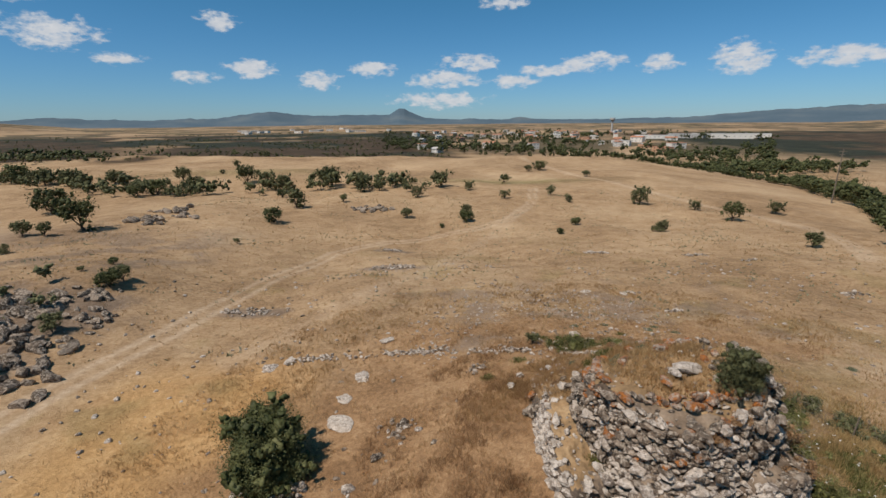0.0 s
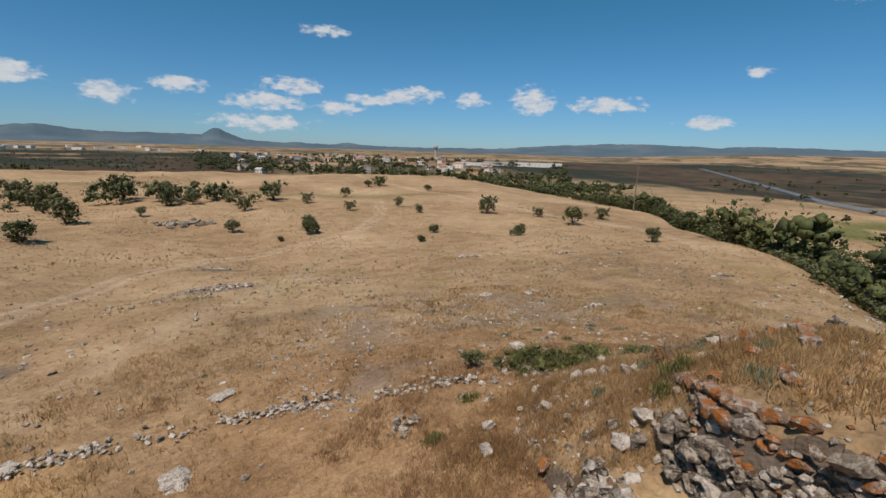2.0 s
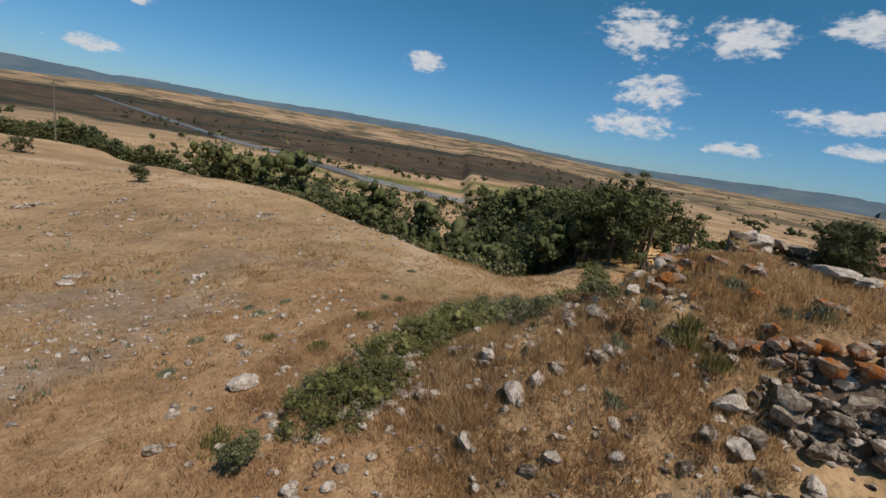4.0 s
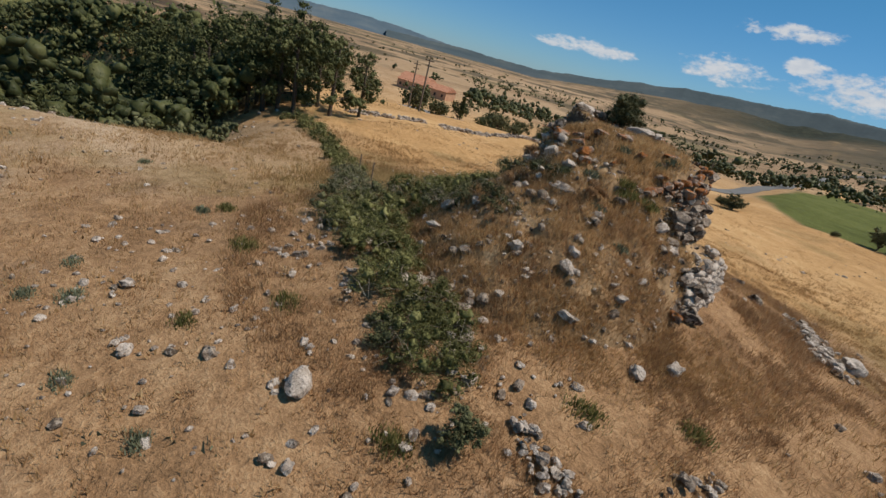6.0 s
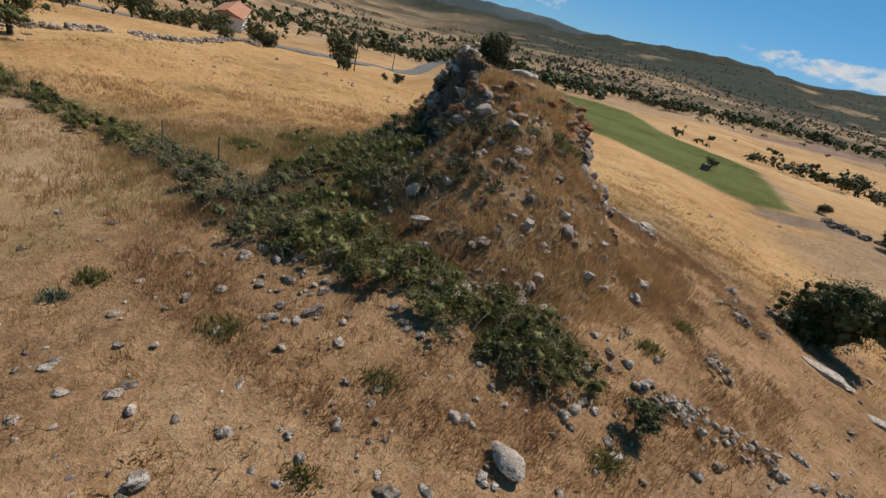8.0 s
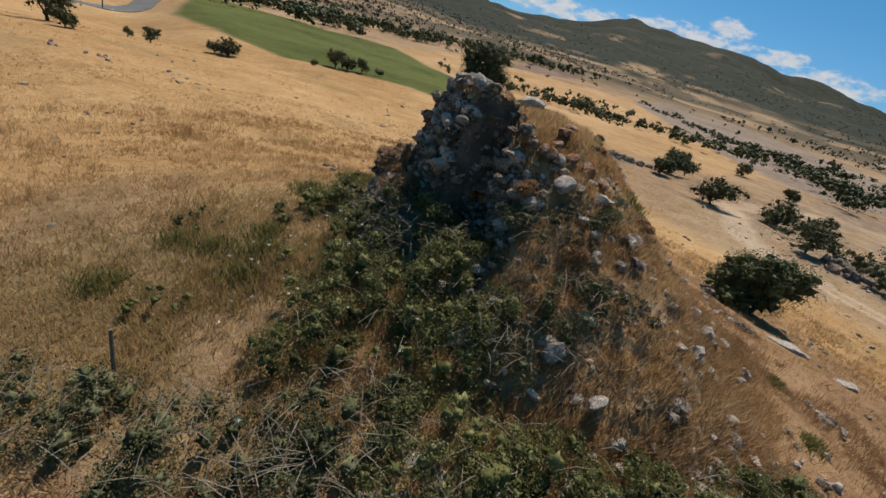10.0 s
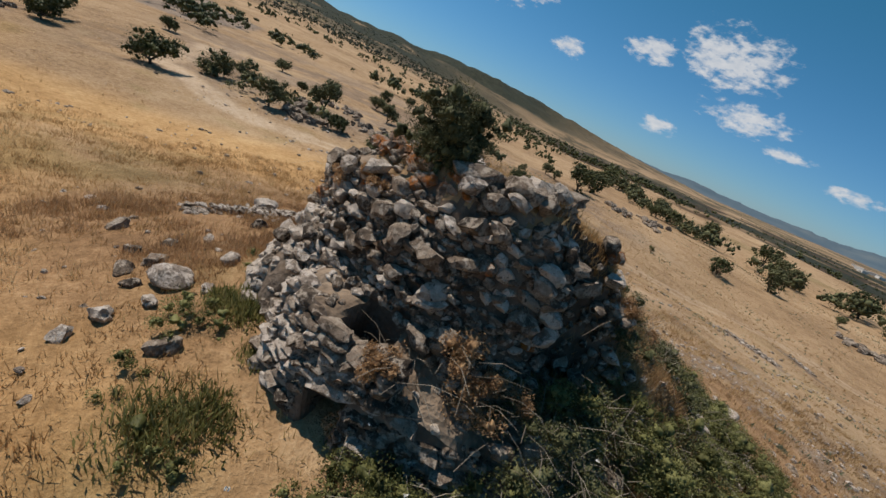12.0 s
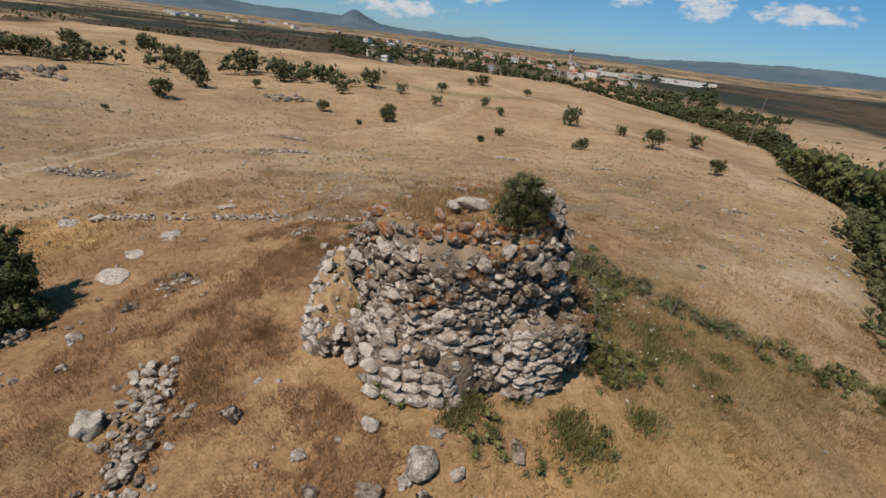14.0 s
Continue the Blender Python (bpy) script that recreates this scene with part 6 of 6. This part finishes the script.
# the viaduct over the eastern plain
VIADUCT = ((252, -10), (262, 29), (292, 84), (366, 158), (424, 242), (628, 446), (1119, 935))
viaduct = thing("viaduct", (0, 0, 0), "long low concrete road viaduct with pale guard rails", "bridge")


def swept(points, offset, width, z1, z2):
    verts, faces = [], []
    for k, p in enumerate(points):
        a, b = Vector(points[max(k - 1, 0)]), Vector(points[min(k + 1, len(points) - 1)])
        t = (b - a).normalized()
        c = Vector(p) + Vector((-t.y, t.x)) * offset
        for s in (-1, 1):
            q = c + Vector((-t.y, t.x)) * s * width / 2
            verts += [(q.x, q.y, z1), (q.x, q.y, z2)]
    for k in range(len(points) - 1):
        a, b = 4 * k, 4 * k + 4
        faces += [(a + 1, a + 3, b + 3, b + 1), (a, b, b + 2, a + 2), (a, a + 1, b + 1, b), (a + 2, b + 2, b + 3, a + 3)]
    return verts, faces


part("deck", mesh_of("deck", *swept(VIADUCT, 0, 8, -26.6, -25.4), CONCRETE), CONCRETE, viaduct)
part("carriageway", mesh_of("carriageway", *swept(VIADUCT, 0, 7.0, -25.4, -25.35), ASPHALT), ASPHALT, viaduct, "grey asphalt carriageway")
for o in (-3.8, 3.8):
    part("guard_rail", mesh_of("guard_rail", *swept(VIADUCT, o, 0.3, -25.4, -24.6), STEEL), STEEL, viaduct, "galvanised guard rail")
for k in range(14):
    t = k / 13
    a = Vector(VIADUCT[1 + min(2, int(t * 3))]).lerp(Vector(VIADUCT[2 + min(2, int(t * 3))]), t * 3 - min(2, int(t * 3)))
    bm = bmesh.new()
    box(bm, a.x, a.y, -27.5, 1.2, 5, 2, 0.6)
    part("pier", bm, CONCRETE, viaduct)


# ---- buildings ----
def house(x, y, length, depth, height, turn, wall_mat, roof_mat, label, name="farmhouse", windows=4, group="", flat=False, storeys=1):
    z = min(zground(x + dx, y + dy) for dx in (-length / 3, length / 3) for dy in (-depth / 3, depth / 3)) - 0.3
    root = thing(name, (x, y, z), label, "building", group, turn=turn)
    bm = bmesh.new()
    box(bm, 0, 0, height / 2, length, depth, height)
    part("wall", bm, wall_mat, root)
    bm = bmesh.new()
    if flat:
        box(bm, 0, 0, height + 0.2, length + 0.4, depth + 0.4, 0.4)
    else:
        rise, o = depth * 0.2, 0.5
        v = [bm.verts.new(p) for p in ((-length / 2 - o, -depth / 2 - o, height), (length / 2 + o, -depth / 2 - o, height), (length / 2 + o, depth / 2 + o, height), (-length / 2 - o, depth / 2 + o, height),
                                       (-length / 2 - o, 0, height + rise), (length / 2 + o, 0, height + rise))]
        for f in ((0, 1, 5, 4), (2, 3, 4, 5), (0, 4, 3), (1, 2, 5), (3, 2, 1, 0)):
            bm.faces.new([v[i] for i in f])
    part("roof", bm, roof_mat, root, "flat roof" if flat else "low pitched terracotta tile roof")
    for floor in range(storeys):
        for k in range(windows):
            for side in (-1, 1):
                bm = bmesh.new()
                xx = (k + 0.5) / windows * length - length / 2
                box(bm, xx, side * (depth / 2 + 0.02), height * (floor + 0.55) / storeys, min(1.2, length / windows * 0.5), 0.1, min(1.4, height / storeys * 0.45))
                part("window", bm, DARKGLASS, root)
    return root


house(176, -160, 30, 12, 5.0, 0.25, OCHRE, TERRACOTTA, "long ochre farmhouse with a red tiled roof", windows=7)
house(198, -176, 18, 11, 5.5, 0.25, OCHRE, TERRACOTTA, "ochre farm wing with a red tiled roof", windows=4)
house(88, -150, 46, 9, 5.5, -1.25, PLASTER, TERRACOTTA, "long white two-storey building with a tiled roof", windows=12, storeys=2)
house(96, 13, 9, 7, 4.0, 0.3, PLASTER, TERRACOTTA, "small white house among pines", "cottage", windows=2)
house(110, 26, 8, 6, 3.4, 0.8, PLASTER, CONCRETE, "small white outbuilding among trees", "cottage", windows=2, flat=True)
rng_h = random.Random(77)
for k in range(64):
    a, r = radians(rng_h.uniform(-4, 27)), rng_h.uniform(560, 1500)
    x, y = CX + r * math.sin(a), CY + r * math.cos(a)
    house(x, y, rng_h.uniform(11, 22), rng_h.uniform(8, 12), rng_h.uniform(5, 9), rng_h.uniform(0, 3.1), OCHRE if rng_h.random() < 0.4 else PLASTER, TERRACOTTA if rng_h.random() < 0.7 else CONCRETE,
          "village house with plastered walls beyond the trees", "village_house", 3, "village houses", rng_h.random() < 0.25, 2)
for k, (dx, dy, ln, dp, h) in enumerate(((0, 0, 70, 30, 9), (-60, 40, 80, 26, 8), (60, 30, 60, 24, 8), (10, 70, 90, 24, 7), (-130, 30, 60, 18, 7))):
    house(560 + dx, 900 + dy, ln, dp, h, -0.55, PLASTER if k != 1 else CONCRETE, CONCRETE, "long pale industrial shed with a flat roof", "industrial_shed", 8, "industrial sheds", True)
for k in range(18):
    a, r = radians(rng_h.uniform(-24, -6)), rng_h.uniform(1500, 2300)
    house(CX + r * math.sin(a), CY + r * math.cos(a), rng_h.uniform(20, 45), 14, 7, rng_h.uniform(0, 3), PLASTER, CONCRETE, "pale distant shed on the plain", "distant_shed", 2, "distant sheds", True)

# the water tower of the village
tower_w = thing("water_tower", (440, 1215, zground(440, 1215) - 1), "tall concrete water tower with a wide round tank", "water tower")
bm = bmesh.new()
cone(bm, (0, 0, 0), (0, 0, 34), 2.6, 2.2, 14)
part("shaft", bm, CONCRETE, tower_w)
bm = bmesh.new()
cone(bm, (0, 0, 32), (0, 0, 38), 2.6, 6.5, 18)
cone(bm, (0, 0, 38), (0, 0, 42), 6.5, 6.3, 18)
part("tank", bm, CONCRETE, tower_w)


# ---- poles, vehicles ----
def pole(x, y, h, label="grey wooden utility pole with a crossarm"):
    root = thing("utility_pole", (x, y, zground(x, y)), label, "utility pole", "utility poles")
    bm = bmesh.new()
    cone(bm, (0, 0, -0.4), (0, 0, h), 0.16, 0.1)
    part("post", bm, WOOD, root)
    bm = bmesh.new()
    box(bm, 0, 0, h - 0.6, 1.8, 0.12, 0.12)
    box(bm, 0, 0, h - 1.3, 1.3, 0.12, 0.12)
    part("crossarm", bm, WOOD, root)


for x, y, h in ((88, 70, 14), (66, 34, 13), (96, 110, 13), (52, -22, 8), (62, -30, 8), (30, -75, 8), (26, -120, 8)):
    pole(x, y, h)

truck = thing("truck", (40.0, -106.0, zground(40.0, -106.0)), "dark parked truck with a flat load beside the road", "truck", turn=0.4)
bm = bmesh.new()
box(bm, 0.4, 0, 1.3, 2.6, 1.7, 1.1, 0, 0.06)
part("load_bed", bm, RUST, truck)
bm = bmesh.new()
box(bm, -1.5, 0, 1.25, 1.2, 1.7, 1.3, 0, 0.12)
part("cab", bm, RUST, truck)
for sx in (-1.4, 1.1):
    for sy in (-0.75, 0.75):
        bm = bmesh.new()
        cone(bm, (sx, sy - 0.12, 0.42), (sx, sy + 0.12, 0.42), 0.42, 0.42, 14)
        part("wheel", bm, RUBBER, truck)


def car(x, y, turn, label, z=None):
    root = thing("car", (x, y, (zground(x, y) + 0.2) if z is None else z), label, "car", "cars on the road", turn=turn)
    bm = bmesh.new()
    box(bm, 0, 0, 0.62, 4.2, 1.75, 0.6, 0, 0.12)
    part("body", bm, CARWHITE, root)
    bm = bmesh.new()
    box(bm, -0.2, 0, 1.15, 2.2, 1.5, 0.55, 0, 0.18)
    part("cabin", bm, DARKGLASS, root, "dark glazed cabin")
    for sx in (-1.3, 1.3):
        for sy in (-0.8, 0.8):
            bm = bmesh.new()
            cone(bm, (sx, sy - 0.1, 0.32), (sx, sy + 0.1, 0.32), 0.32, 0.32, 12)
            part("wheel", bm, RUBBER, root)


car(10.0, -236, 1.6, "white car on the country road")
car(-4.0, -400, 1.6, "white car far along the country road")
car(104, 24, 0.5, "white car parked among trees")

feeder = thing("metal_box", (-30.7, -35.6, zground(-30.7, -35.6)), "dark rusty metal box at the edge of the green field", "box", turn=0.5)
bm = bmesh.new()
box(bm, 0, 0, 0.5, 1.1, 0.8, 1.0, 0, 0.04)
part("body", bm, RUST, feeder)
bm = bmesh.new()
box(bm, 0, 0, 1.04, 1.2, 0.9, 0.08)
part("lid", bm, RUST, feeder)
